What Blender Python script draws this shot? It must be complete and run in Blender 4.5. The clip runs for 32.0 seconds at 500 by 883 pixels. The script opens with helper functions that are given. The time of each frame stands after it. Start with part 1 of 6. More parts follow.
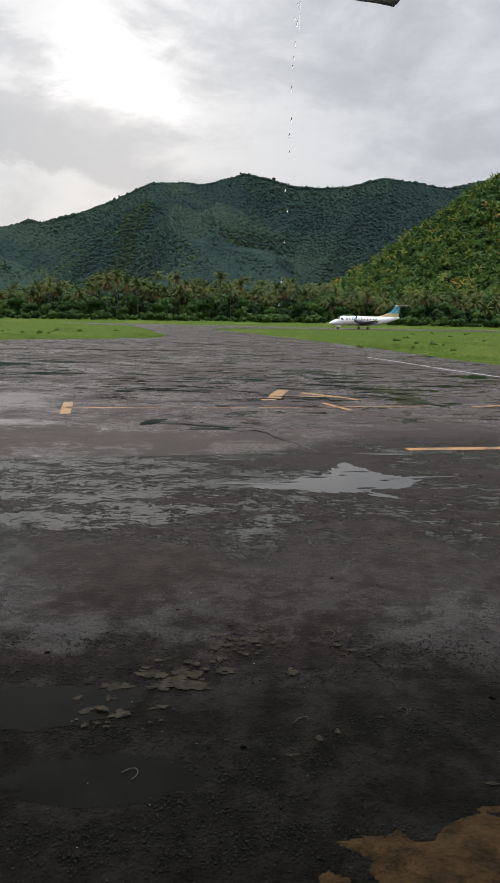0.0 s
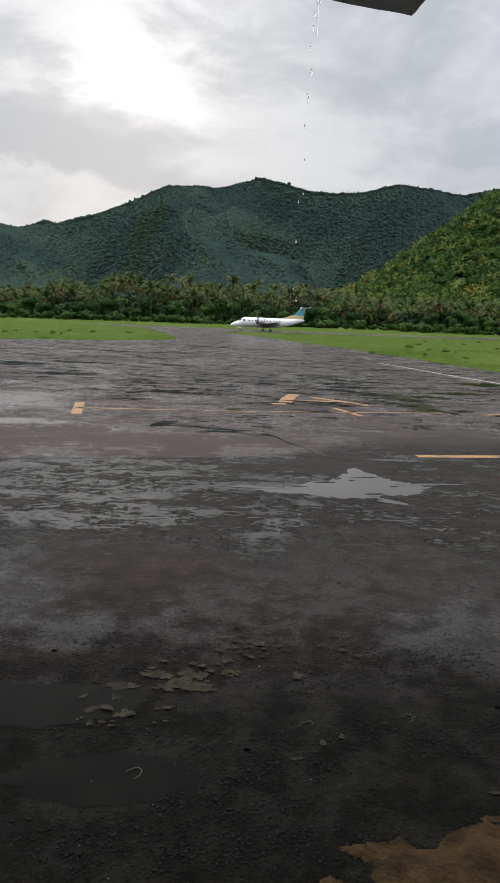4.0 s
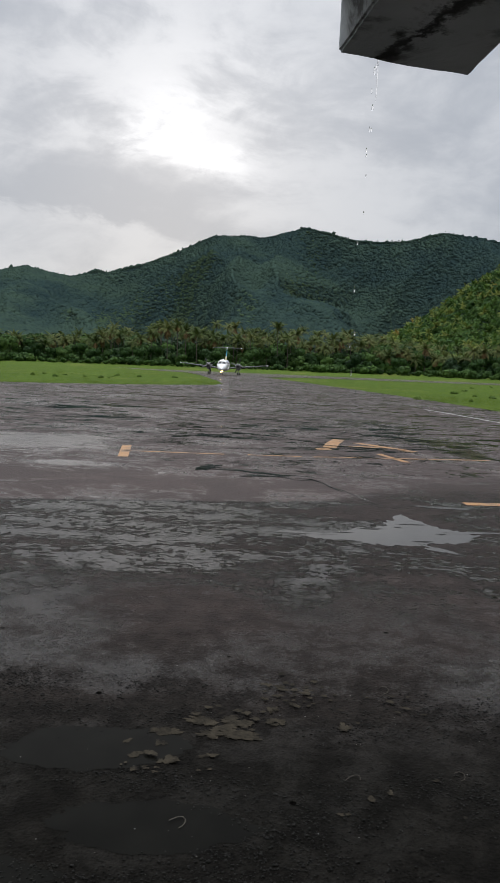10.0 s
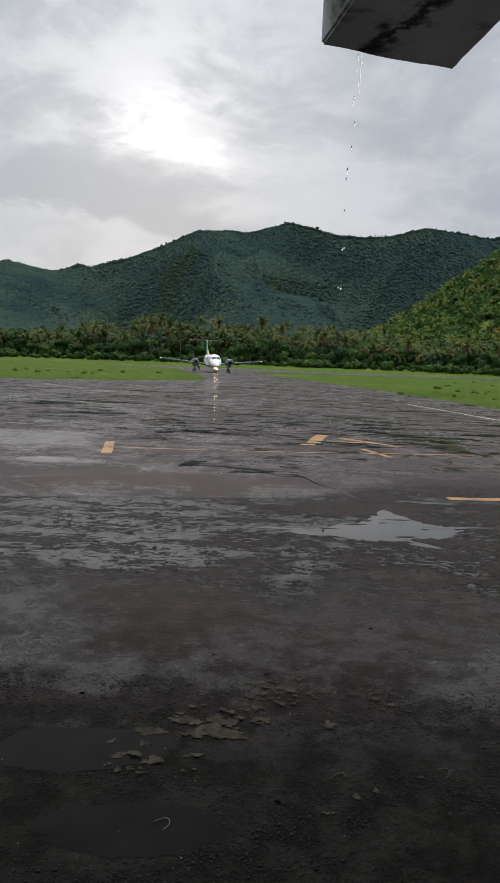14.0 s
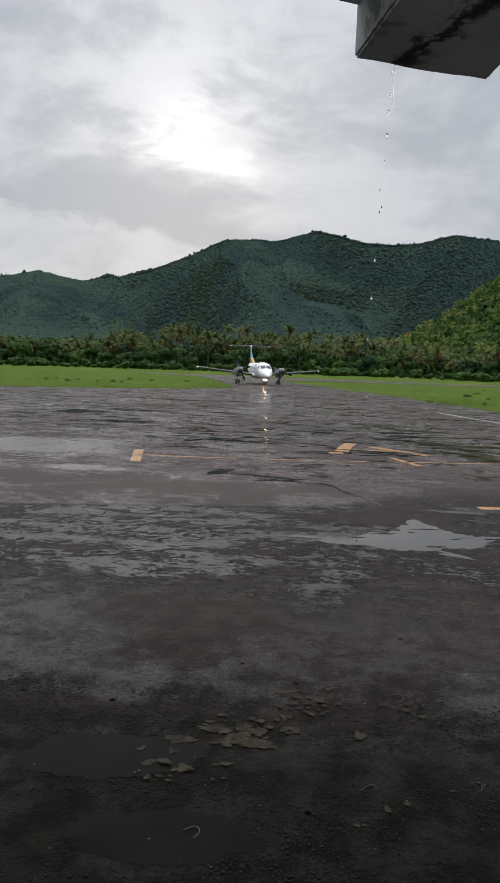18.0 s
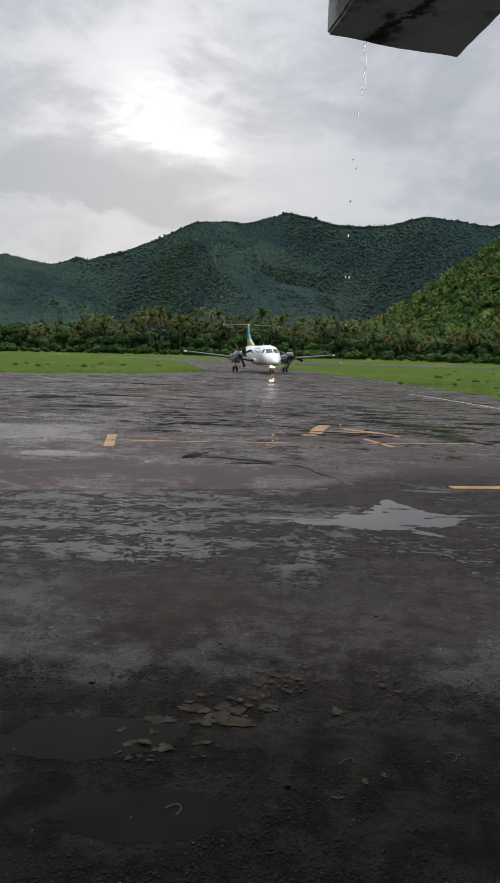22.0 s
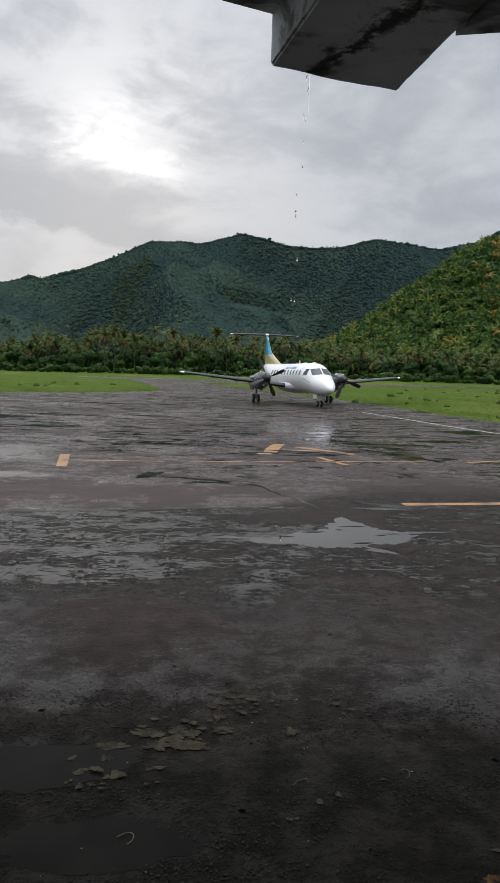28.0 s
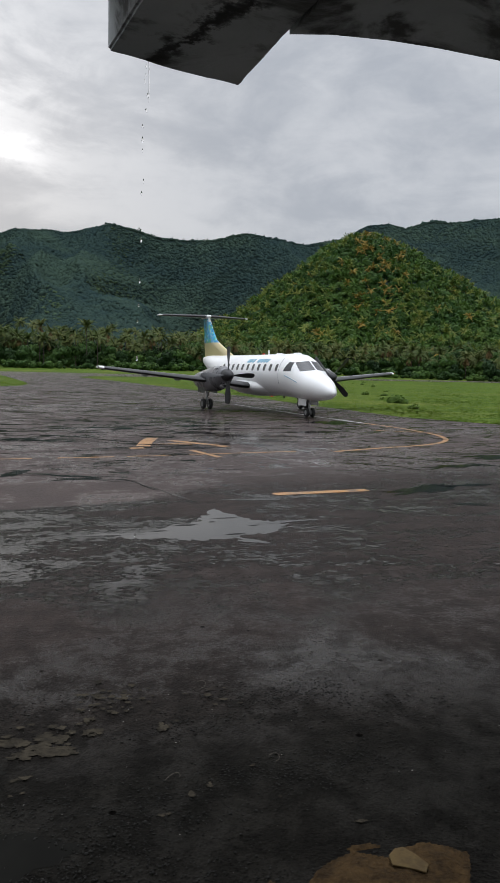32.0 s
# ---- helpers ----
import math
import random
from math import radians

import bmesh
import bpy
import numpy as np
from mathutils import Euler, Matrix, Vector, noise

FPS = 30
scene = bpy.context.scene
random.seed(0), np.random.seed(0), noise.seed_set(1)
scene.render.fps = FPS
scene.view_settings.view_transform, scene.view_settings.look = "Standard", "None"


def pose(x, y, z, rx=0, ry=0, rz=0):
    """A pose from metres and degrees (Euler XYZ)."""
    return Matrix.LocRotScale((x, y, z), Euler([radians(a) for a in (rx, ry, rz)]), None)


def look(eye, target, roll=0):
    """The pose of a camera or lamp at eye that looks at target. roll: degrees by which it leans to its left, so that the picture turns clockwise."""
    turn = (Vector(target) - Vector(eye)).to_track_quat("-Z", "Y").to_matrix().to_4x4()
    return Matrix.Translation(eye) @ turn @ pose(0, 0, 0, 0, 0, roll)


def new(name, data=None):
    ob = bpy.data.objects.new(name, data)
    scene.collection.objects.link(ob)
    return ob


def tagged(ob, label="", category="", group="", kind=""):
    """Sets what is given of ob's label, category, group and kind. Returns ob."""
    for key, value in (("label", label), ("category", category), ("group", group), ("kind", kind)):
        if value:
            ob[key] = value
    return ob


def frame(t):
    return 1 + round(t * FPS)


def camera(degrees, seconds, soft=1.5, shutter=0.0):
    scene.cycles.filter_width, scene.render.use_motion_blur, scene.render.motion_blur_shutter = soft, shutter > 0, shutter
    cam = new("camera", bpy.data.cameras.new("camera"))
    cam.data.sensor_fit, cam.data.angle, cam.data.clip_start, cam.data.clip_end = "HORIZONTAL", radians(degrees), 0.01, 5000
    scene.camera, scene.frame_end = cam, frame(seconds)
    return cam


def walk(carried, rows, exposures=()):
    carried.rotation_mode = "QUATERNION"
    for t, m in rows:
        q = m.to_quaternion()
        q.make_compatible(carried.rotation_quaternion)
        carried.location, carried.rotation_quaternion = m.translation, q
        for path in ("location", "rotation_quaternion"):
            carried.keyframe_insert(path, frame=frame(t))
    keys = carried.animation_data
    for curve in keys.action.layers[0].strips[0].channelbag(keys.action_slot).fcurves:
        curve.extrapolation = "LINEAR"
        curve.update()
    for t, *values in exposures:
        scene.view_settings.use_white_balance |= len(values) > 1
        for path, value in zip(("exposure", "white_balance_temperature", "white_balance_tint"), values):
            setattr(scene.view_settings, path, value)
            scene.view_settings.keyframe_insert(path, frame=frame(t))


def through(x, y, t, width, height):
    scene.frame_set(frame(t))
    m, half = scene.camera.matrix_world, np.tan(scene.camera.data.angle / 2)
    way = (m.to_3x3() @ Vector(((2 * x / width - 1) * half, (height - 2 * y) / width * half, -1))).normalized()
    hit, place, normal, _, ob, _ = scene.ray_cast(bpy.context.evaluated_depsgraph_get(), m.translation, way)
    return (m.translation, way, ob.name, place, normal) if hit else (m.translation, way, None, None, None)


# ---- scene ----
cam = camera(39.7, 32.0, soft=1.1)


def eye_pose(x, y, z, yaw, pitch, roll):
    return pose(x, y, z, 0, 0, yaw) @ pose(0, 0, 0, 90 + pitch) @ pose(0, 0, 0, 0, 0, roll)


# seconds, place, yaw to the left, pitch, roll
PATH = (
    (0, 0.000, 0.000, 2.496, -3.18, -10.16, 1.15),
    (0.5, -0.001, -0.012, 2.503, -3.83, -10.52, 1.73),
    (1, 0.004, -0.004, 2.497, -3.91, -9.96, 2.06),
    (1.5, -0.005, -0.051, 2.479, -3.23, -9.44, 2.25),
    (2, -0.000, -0.012, 2.494, -3.26, -9.47, 2.21),
    (2.5, 0.000, -0.012, 2.495, -3.43, -9.60, 2.27),
    (3, 0.000, -0.012, 2.496, -3.19, -9.54, 1.76),
    (3.5, 0.003, -0.012, 2.493, -2.72, -9.62, 1.50),
    (4, -0.001, -0.014, 2.495, -2.34, -9.88, 2.18),
    (4.5, 0.001, -0.010, 2.492, -2.21, -8.79, 1.85),
    (6.5, -0.007, -0.018, 2.493, -2.70, -7.91, 2.44),
    (7, -0.007, -0.018, 2.494, -2.53, -7.89, 2.36),
    (7.5, -0.008, -0.017, 2.494, -2.11, -7.84, 2.23),
    (8, -0.009, -0.018, 2.492, -1.98, -7.59, 1.91),
    (8.5, -0.008, -0.020, 2.494, -1.40, -7.29, 1.80),
    (9, -0.019, -0.022, 2.499, 0.13, -6.63, 1.81),
    (9.5, -0.026, -0.026, 2.497, 1.05, -6.45, 1.59),
    (10, -0.041, -0.041, 2.493, 1.37, -6.32, 2.39),
    (10.5, -0.040, -0.005, 2.506, 0.53, -6.55, 2.65),
    (11, -0.043, -0.005, 2.504, 0.53, -6.52, 2.72),
    (11.5, -0.041, -0.004, 2.503, 0.28, -6.61, 2.57),
    (12, -0.042, -0.005, 2.502, 0.44, -6.58, 2.67),
    (12.5, -0.041, -0.002, 2.502, 0.07, -6.85, 2.61),
    (13, -0.042, -0.004, 2.502, 0.00, -6.76, 2.59),
    (13.5, -0.043, -0.002, 2.502, -0.16, -6.84, 2.54),
    (14, -0.037, -0.004, 2.503, 0.06, -6.66, 2.31),
    (14.5, -0.037, -0.010, 2.504, 0.55, -6.25, 2.18),
    (16.5, -0.038, -0.010, 2.505, 0.79, -6.34, 2.21),
    (17, -0.040, -0.012, 2.505, 1.18, -6.44, 2.08),
    (17.5, -0.048, -0.016, 2.506, 2.00, -6.01, 1.99),
    (18, -0.053, -0.017, 2.508, 2.36, -6.07, 2.14),
    (18.5, -0.063, -0.020, 2.509, 2.68, -6.80, 1.73),
    (19, -0.069, -0.017, 2.500, 2.04, -7.47, 2.22),
    (19.5, -0.070, -0.013, 2.502, 1.64, -7.50, 2.01),
    (20, -0.072, -0.068, 2.481, 1.10, -7.32, 2.09),
    (20.5, -0.066, -0.033, 2.494, 1.10, -7.25, 1.88),
    (21, -0.065, -0.032, 2.493, 0.95, -7.46, 1.79),
    (21.5, -0.065, -0.027, 2.495, 0.74, -7.36, 1.83),
    (22, -0.063, -0.030, 2.497, 0.12, -7.36, 1.60),
    (22.5, -0.063, -0.031, 2.497, 0.03, -7.28, 1.59),
    (23, -0.061, -0.028, 2.500, 0.03, -7.11, 1.63),
    (23.5, -0.058, -0.031, 2.498, -0.32, -7.03, 1.65),
    (24, -0.054, -0.029, 2.497, -0.72, -6.84, 1.41),
    (24.5, -0.065, -0.034, 2.497, -0.57, -6.80, 1.76),
    (25, -0.069, -0.033, 2.497, -0.31, -6.45, 1.99),
    (25.5, -0.067, -0.067, 2.491, -1.47, -5.93, 1.68),
    (27.5, -0.042, -0.042, 2.506, -3.27, -5.66, 1.55),
    (28, -0.042, -0.040, 2.506, -3.52, -5.71, 1.63),
    (28.5, -0.041, -0.035, 2.508, -3.61, -5.70, 1.72),
    (29, -0.042, -0.035, 2.507, -3.78, -5.80, 1.85),
    (29.5, -0.043, -0.039, 2.506, -4.31, -5.77, 1.89),
    (30, -0.040, -0.037, 2.507, -4.32, -5.83, 1.95),
    (30.5, -0.041, -0.037, 2.507, -4.31, -5.83, 2.00),
    (31, -0.026, -0.025, 2.511, -6.63, -6.08, 1.56),
    (31.5, 0.008, -0.029, 2.510, -10.85, -6.15, 1.57),
    (32, 0.029, -0.035, 2.511, -13.88, -6.03, 1.36),
)
walk(cam, [(r[0], eye_pose(*r[1:])) for r in PATH], [(0.0, 0.2, 6760, 10.5), (4.5, 0.2, 6750, 10.5), (7.2, 0.18, 6680, 10.5), (9.5, 0.07, 6620, 10.5), (13.0, 0.03, 6620, 10.5), (32.0, 0.0, 6620, 10.5)])

# ---- sky and sun: low sun behind an overcast, ahead and a little to the left ----
SUN_AZ, SUN_EL = -8.0, 17.0
sun_way = Vector((math.sin(radians(SUN_AZ)) * math.cos(radians(SUN_EL)), math.cos(radians(SUN_AZ)) * math.cos(radians(SUN_EL)), math.sin(radians(SUN_EL))))
world = bpy.data.worlds.new("overcast_sky")
scene.world = world
world.use_nodes = True


class Graph:
    """A short hand for node trees."""

    def __init__(self, tree):
        self.tree = tree
        tree.nodes.clear()

    def add(self, kind, ins=None, operation="", data_type="", blend_type=""):
        n = self.tree.nodes.new(kind)
        if operation:
            n.operation = operation
        if data_type:
            n.data_type = data_type
        if blend_type:
            n.blend_type = blend_type
        for k, v in (ins or {}).items():
            self.put(n, k, v)
        return n

    def put(self, n, k, v):
        if isinstance(v, bpy.types.NodeSocket):
            self.tree.links.new(v, n.inputs[k])
        elif isinstance(v, bpy.types.Node):
            self.tree.links.new(v.outputs[0], n.inputs[k])
        else:
            n.inputs[k].default_value = v

    def math(self, op, a, b=0.0, clamp=False):
        n = self.add("ShaderNodeMath", {0: a, 1: b}, op)
        n.use_clamp = clamp
        return n.outputs[0]

    def noise(self, vec, scale, detail=4.0, rough=0.55, distort=0.0):
        return self.add("ShaderNodeTexNoise", {"Vector": vec, "Scale": scale, "Detail": detail, "Roughness": rough, "Distortion": distort}).outputs[0]

    def ramp(self, v, lo, hi, a=0.0, b=1.0, smooth=True):
        n = self.add("ShaderNodeMapRange", {0: v, 1: lo, 2: hi, 3: a, 4: b})
        n.interpolation_type = "SMOOTHSTEP" if smooth else "LINEAR"
        return n.outputs[0]

    def mix(self, f, a, b):
        n = self.add("ShaderNodeMix", data_type="RGBA")
        self.put(n, 0, f)
        for k, v in ((6, a), (7, b)):
            self.put(n, k, (*v, 1) if isinstance(v, tuple) and len(v) == 3 else v)
        return n.outputs[2]


def make_sky():
    g = Graph(world.node_tree)
    co = g.add("ShaderNodeTexCoord").outputs["Generated"]
    sep = g.add("ShaderNodeSeparateXYZ", {0: co})
    flat = g.add("ShaderNodeVectorMath", {0: co, 1: (1.0, 1.0, 2.1)}, "MULTIPLY").outputs[0]
    big = g.noise(flat, 3.4, 7.0, 0.56, 0.6)
    fine = g.noise(flat, 10.0, 6.0, 0.6, 0.4)
    mass = g.math("ADD", g.math("MULTIPLY", big, 0.62), g.math("MULTIPLY", fine, 0.38))
    # bearing and height of each way through the sky in degrees, stirred for ragged cloud edges
    stir = g.math("MULTIPLY", g.math("SUBTRACT", g.noise(flat, 7.0, 7.0, 0.62, 0.5), 0.5), 5.0)
    az = g.math("ADD", g.math("MULTIPLY", g.math("ARCTAN2", sep.outputs[0], sep.outputs[1]), 57.2958), g.math("MULTIPLY", stir, 1.4))
    el = g.math("ADD", g.math("MULTIPLY", g.math("ARCSINE", sep.outputs[2]), 57.2958), stir)

    def lobe(a, e, wide, high, slope=0.0):
        """A soft oval of the sky round a bearing and a height."""
        da = g.math("SUBTRACT", az, a)
        de = g.math("SUBTRACT", g.math("SUBTRACT", el, e), g.math("MULTIPLY", da, slope))
        da, de = g.math("DIVIDE", da, wide), g.math("DIVIDE", de, high)
        return g.math("EXPONENT", g.math("MULTIPLY", g.math("ADD", g.math("MULTIPLY", da, da), g.math("MULTIPLY", de, de)), -1.0))

    # a grey bank under the sun, clear paler air below its ragged foot
    foot = g.math("SUBTRACT", el, g.math("SUBTRACT", 8.3, g.math("MULTIPLY", az, 0.15)))
    bank = g.math("MULTIPLY", g.ramp(foot, -0.5, 0.9), g.math("MULTIPLY", g.ramp(el, 11.5, 17.0, 1.0, 0.0), g.ramp(az, -3.0, 9.0, 1.0, 0.15)))
    below = g.math("MULTIPLY", g.ramp(foot, -0.5, 0.9, 1.0, 0.0), g.ramp(az, -12.0, -4.0, 1.0, 0.0))
    mass = g.math("ADD", g.math("SUBTRACT", mass, g.math("MULTIPLY", bank, 0.095)), g.math("MULTIPLY", below, 0.10))
    mass = g.math("ADD", mass, g.math("SUBTRACT", g.math("MULTIPLY", lobe(8.0, 13.2, 9.0, 2.2), 0.06), g.math("MULTIPLY", lobe(20.0, 18.0, 10.0, 6.0), 0.05)))
    cloud = g.ramp(mass, 0.36, 0.62)
    rift = g.ramp(mass, 0.45, 0.56)
    core = g.math("ADD", lobe(-7.0, 16.4, 4.4, 1.25, -0.20), g.math("MULTIPLY", lobe(-8.0, 18.6, 3.4, 2.2), 0.35))
    halo = lobe(-7.5, 19.5, 11.0, 6.5)
    base = g.mix(cloud, (0.435, 0.475, 0.54), (0.615, 0.65, 0.705))
    thin = g.math("ADD", g.math("MULTIPLY", core, g.math("ADD", 0.08, g.math("MULTIPLY", g.ramp(g.math("ADD", mass, g.math("MULTIPLY", stir, 0.02)), 0.42, 0.56), 0.40))), g.math("MULTIPLY", halo, g.math("ADD", 0.09, g.math("MULTIPLY", rift, 0.13))))
    # an overcast sky is about three times as bright overhead as near the horizon
    zen = g.math("ADD", 0.95, g.math("MULTIPLY", g.math("POWER", g.math("MAXIMUM", sep.outputs[2], 0.0), 5.0), 5.2))
    base = g.add("ShaderNodeVectorMath", {0: base, 3: zen}, "SCALE").outputs[0]
    lit = g.add("ShaderNodeMix", data_type="RGBA", blend_type="ADD")
    g.put(lit, 0, 1.0)
    g.put(lit, 6, base)
    g.put(lit, 7, g.add("ShaderNodeCombineXYZ", {0: thin, 1: thin, 2: thin}).outputs[0])
    clouds = g.add("ShaderNodeBackground", {"Color": lit.outputs[2], "Strength": 1.0})
    sky = g.add("ShaderNodeTexSky")
    sky.sky_type, sky.sun_disc = "NISHITA", False
    sky.sun_elevation, sky.sun_rotation = radians(SUN_EL), radians(SUN_AZ)
    blue = g.add("ShaderNodeBackground", {"Color": sky, "Strength": 0.08})
    both = g.add("ShaderNodeMixShader", {0: 0.945, 1: blue.outputs[0], 2: clouds.outputs[0]})
    g.add("ShaderNodeOutputWorld", {0: both.outputs[0]})


make_sky()
sun = new("sun", bpy.data.lights.new("sun", "SUN"))
sun.data.energy, sun.data.angle, sun.data.color = 0.35, radians(120), (1.0, 0.95, 0.87)
sun.matrix_world = look((0, 0, 60), Vector((0, 0, 60)) - sun_way)


# ---- materials ----
def material(name):
    m = bpy.data.materials.new(name)
    m.use_nodes = True
    return m, Graph(m.node_tree)


def finish(g, color, rough=0.5, metal=0.0, bump=None, bump_size=0.01, bump_power=0.5, **more):
    b = g.add("ShaderNodeBsdfPrincipled", {"Base Color": (*color, 1) if isinstance(color, tuple) and len(color) == 3 else color, "Roughness": rough, "Metallic": metal})
    for k, v in more.items():
        g.put(b, k.replace("_", " "), v)
    if bump is not None:
        g.put(b, "Normal", g.add("ShaderNodeBump", {"Height": bump, "Distance": bump_size, "Strength": bump_power}).outputs[0])
    g.add("ShaderNodeOutputMaterial", {0: b.outputs[0]})
    return b


def surface(name, a, b, scale=3.0, rough=(0.4, 0.6), metal=0.0, fine=40.0, bump_size=0.004, bump_power=0.4, **more):
    """Two tones mottled at two scales, with a fine relief."""
    m, g = material(name)
    co = g.add("ShaderNodeTexCoord").outputs["Object"]
    n1, n2 = g.noise(co, scale, 5.0), g.noise(co, fine, 4.0)
    f = g.ramp(g.math("ADD", g.math("MULTIPLY", n1, 0.7), g.math("MULTIPLY", n2, 0.3)), 0.35, 0.65)
    finish(g, g.mix(f, a, b), g.ramp(n1, 0.3, 0.7, rough[0], rough[1]), metal, n2, bump_size, bump_power, **more)
    return m


def softened(g, keep, way):
    """A shading normal between the surface's own and one way: crowns of many leaves shade softly."""
    own = g.add("ShaderNodeVectorMath", {0: g.add("ShaderNodeNewGeometry").outputs["Normal"], 3: keep}, "SCALE").outputs[0]
    both = g.add("ShaderNodeVectorMath", {0: own, 1: tuple(c * (1 - keep) for c in way)}, "ADD").outputs[0]
    return g.add("ShaderNodeVectorMath", {0: both}, "NORMALIZE").outputs[0]


def leafy(name, tones, through=0.25, spread=0.05, gloss=0.15, patchy=0.3, keep=1.0):
    """Leaves: each piece of a mesh has its own tone between the given ones."""
    m, g = material(name)
    geo = g.add("ShaderNodeNewGeometry")
    info = g.add("ShaderNodeObjectInfo")
    co = g.add("ShaderNodeTexCoord").outputs["Object"]
    patch = g.noise(co, spread, 3.0)
    f = g.math("ADD", g.math("MULTIPLY", geo.outputs["Random Per Island"], 0.40), g.math("ADD", g.math("MULTIPLY", info.outputs["Random"], 0.45), g.math("MULTIPLY", g.ramp(patch, 0.35, 0.65), patchy)))
    ramp = g.add("ShaderNodeValToRGB", {0: f})
    el = ramp.color_ramp.elements
    while len(el) < len(tones):
        el.new(0.5)
    for i, c in enumerate(tones):
        el[i].position, el[i].color = 0.12 + 0.95 * i / max(1, len(tones) - 1) * 0.85, (*c, 1)
    b = g.add("ShaderNodeBsdfPrincipled", {"Base Color": ramp.outputs[0], "Roughness": 0.6, "Specular IOR Level": gloss})
    t = g.add("ShaderNodeBsdfTranslucent", {"Color": ramp.outputs[0]})
    if keep < 1.0:
        g.put(b, "Normal", softened(g, keep, (0.0, 0.0, 1.0)))
    s = g.add("ShaderNodeMixShader", {0: through, 1: b.outputs[0], 2: t.outputs[0]})
    g.add("ShaderNodeOutputMaterial", {0: s.outputs[0]})
    return m


def make_asphalt():
    m, g = material("wet_asphalt")
    co = g.add("ShaderNodeTexCoord").outputs["Object"]
    xyz = g.add("ShaderNodeSeparateXYZ", {0: co})

    def lerp(a, b, f):
        return g.math("ADD", a, g.math("MULTIPLY", f, g.math("SUBTRACT", b, a)))

    def off(v, k):
        return g.math("MULTIPLY", g.math("SUBTRACT", v, 0.5), k)

    low = g.noise(co, 0.17, 3.0, 0.5, 0.4)
    mid = g.noise(co, 0.62, 6.0, 0.62, 0.9)
    small = g.noise(co, 3.6, 6.0, 0.66, 0.4)
    grained = g.add("ShaderNodeMapping", {"Vector": co, "Scale": (0.55, 1.0, 1.0), "Rotation": (0, 0, 0.12)}).outputs[0]
    lump = g.noise(grained, 13.0, 3.0, 0.6, 0.3)
    grain = g.noise(co, 19.0, 5.0, 0.68)
    grit = g.noise(co, 42.0, 3.0, 0.6)
    stone = g.add("ShaderNodeTexVoronoi", {"Vector": co, "Scale": 48.0}).outputs["Distance"]
    lay = g.add("ShaderNodeMapping", {"Vector": co, "Scale": (0.42, 1.5, 1.0), "Rotation": (0, 0, 0.10)}).outputs[0]
    streak = g.noise(lay, 1.6, 5.0, 0.62, 0.5)
    # the newer, smoother strip begins beyond a straight joint
    edge = g.math("SUBTRACT", xyz.outputs[1], g.math("ADD", g.math("MULTIPLY", xyz.outputs[0], 0.17), g.math("ADD", 12.15, g.math("MULTIPLY", small, 0.5))))
    strip = g.ramp(g.math("DIVIDE", edge, g.ramp(xyz.outputs[0], 0.5, 4.0, 0.25, 4.0)), 0.0, 1.0)
    field = g.math("ADD", g.math("MULTIPLY", low, 0.26), g.math("ADD", g.math("MULTIPLY", mid, 0.40), g.math("MULTIPLY", small, 0.34)))
    # hollows that hold a film of water, and patches that have drained
    for x, y, rx, ry, power in HOLLOWS:
        mp = g.add("ShaderNodeMapping", {"Vector": co, "Location": (-x / rx, -y / ry, 0), "Scale": (1 / rx, 1 / ry, 0)})
        far = g.add("ShaderNodeVectorMath", {0: mp.outputs[0]}, "LENGTH").outputs["Value"]
        field = g.math("ADD", field, g.ramp(far, 0.25, 1.0, power, 0.0))
    field = g.math("ADD", 0.5, off(field, 1.45))
    # on the coarse part lumps stand out of the film; nearer the building the wear is finer and the film thinner
    coarse = g.ramp(g.math("ADD", xyz.outputs[1], off(mid, 4.0)), 6.0, 8.4)
    broken = g.math("ADD", g.math("ADD", field, off(lump, 0.75)), g.math("ADD", off(grain, 0.70), off(streak, 0.75)))
    thinner = g.math("ADD", field, g.math("ADD", off(grain, 0.42), off(grit, 0.36)))
    drained = g.ramp(xyz.outputs[1], 4.2, 5.7, 0.12, 1.0)
    film = lerp(g.math("MULTIPLY", g.ramp(thinner, 0.44, 0.64, 0.0, 1.0), drained), g.ramp(broken, 0.46, 0.60), coarse)
    # water stands in a thin line along the joint
    rim = g.ramp(g.math("ABSOLUTE", g.math("ADD", edge, 0.14)), 0.05, 0.26, 1.0, 0.0)
    rim = g.math("MULTIPLY", g.math("MULTIPLY", rim, g.ramp(lump, 0.42, 0.52)), g.ramp(xyz.outputs[0], 0.6, 2.0, 1.0, 0.0))
    film = g.math("MULTIPLY", g.math("MAXIMUM", film, rim), g.math("SUBTRACT", 1.0, strip))
    sheen = g.ramp(field, 0.47, 0.60)
    # the smooth strip holds narrow pools with sharp edges, winding gutters and a streaky film
    rut = g.add("ShaderNodeMapping", {"Vector": co, "Scale": (0.42, 1.25, 1.0), "Rotation": (0, 0, 0.22)}).outputs[0]
    out = g.ramp(xyz.outputs[1], 15.0, 26.0, 0.085, 0.0)
    pools = g.ramp(g.math("SUBTRACT", g.math("SUBTRACT", g.noise(rut, 1.5, 6.0, 0.62, 1.0), out), g.math("MULTIPLY", sheen, 0.03)), 0.556, 0.561)
    wind = g.add("ShaderNodeMapping", {"Vector": co, "Scale": (0.30, 1.0, 1.0), "Rotation": (0, 0, 0.28)}).outputs[0]
    line = g.math("ABSOLUTE", g.math("SUBTRACT", g.noise(wind, 0.9, 5.0, 0.6, 0.8), 0.5))
    gutter = g.math("MULTIPLY", g.ramp(line, 0.009, 0.016, 1.0, 0.0), g.ramp(g.noise(co, 0.45, 4.0, 0.6), 0.44, 0.48))
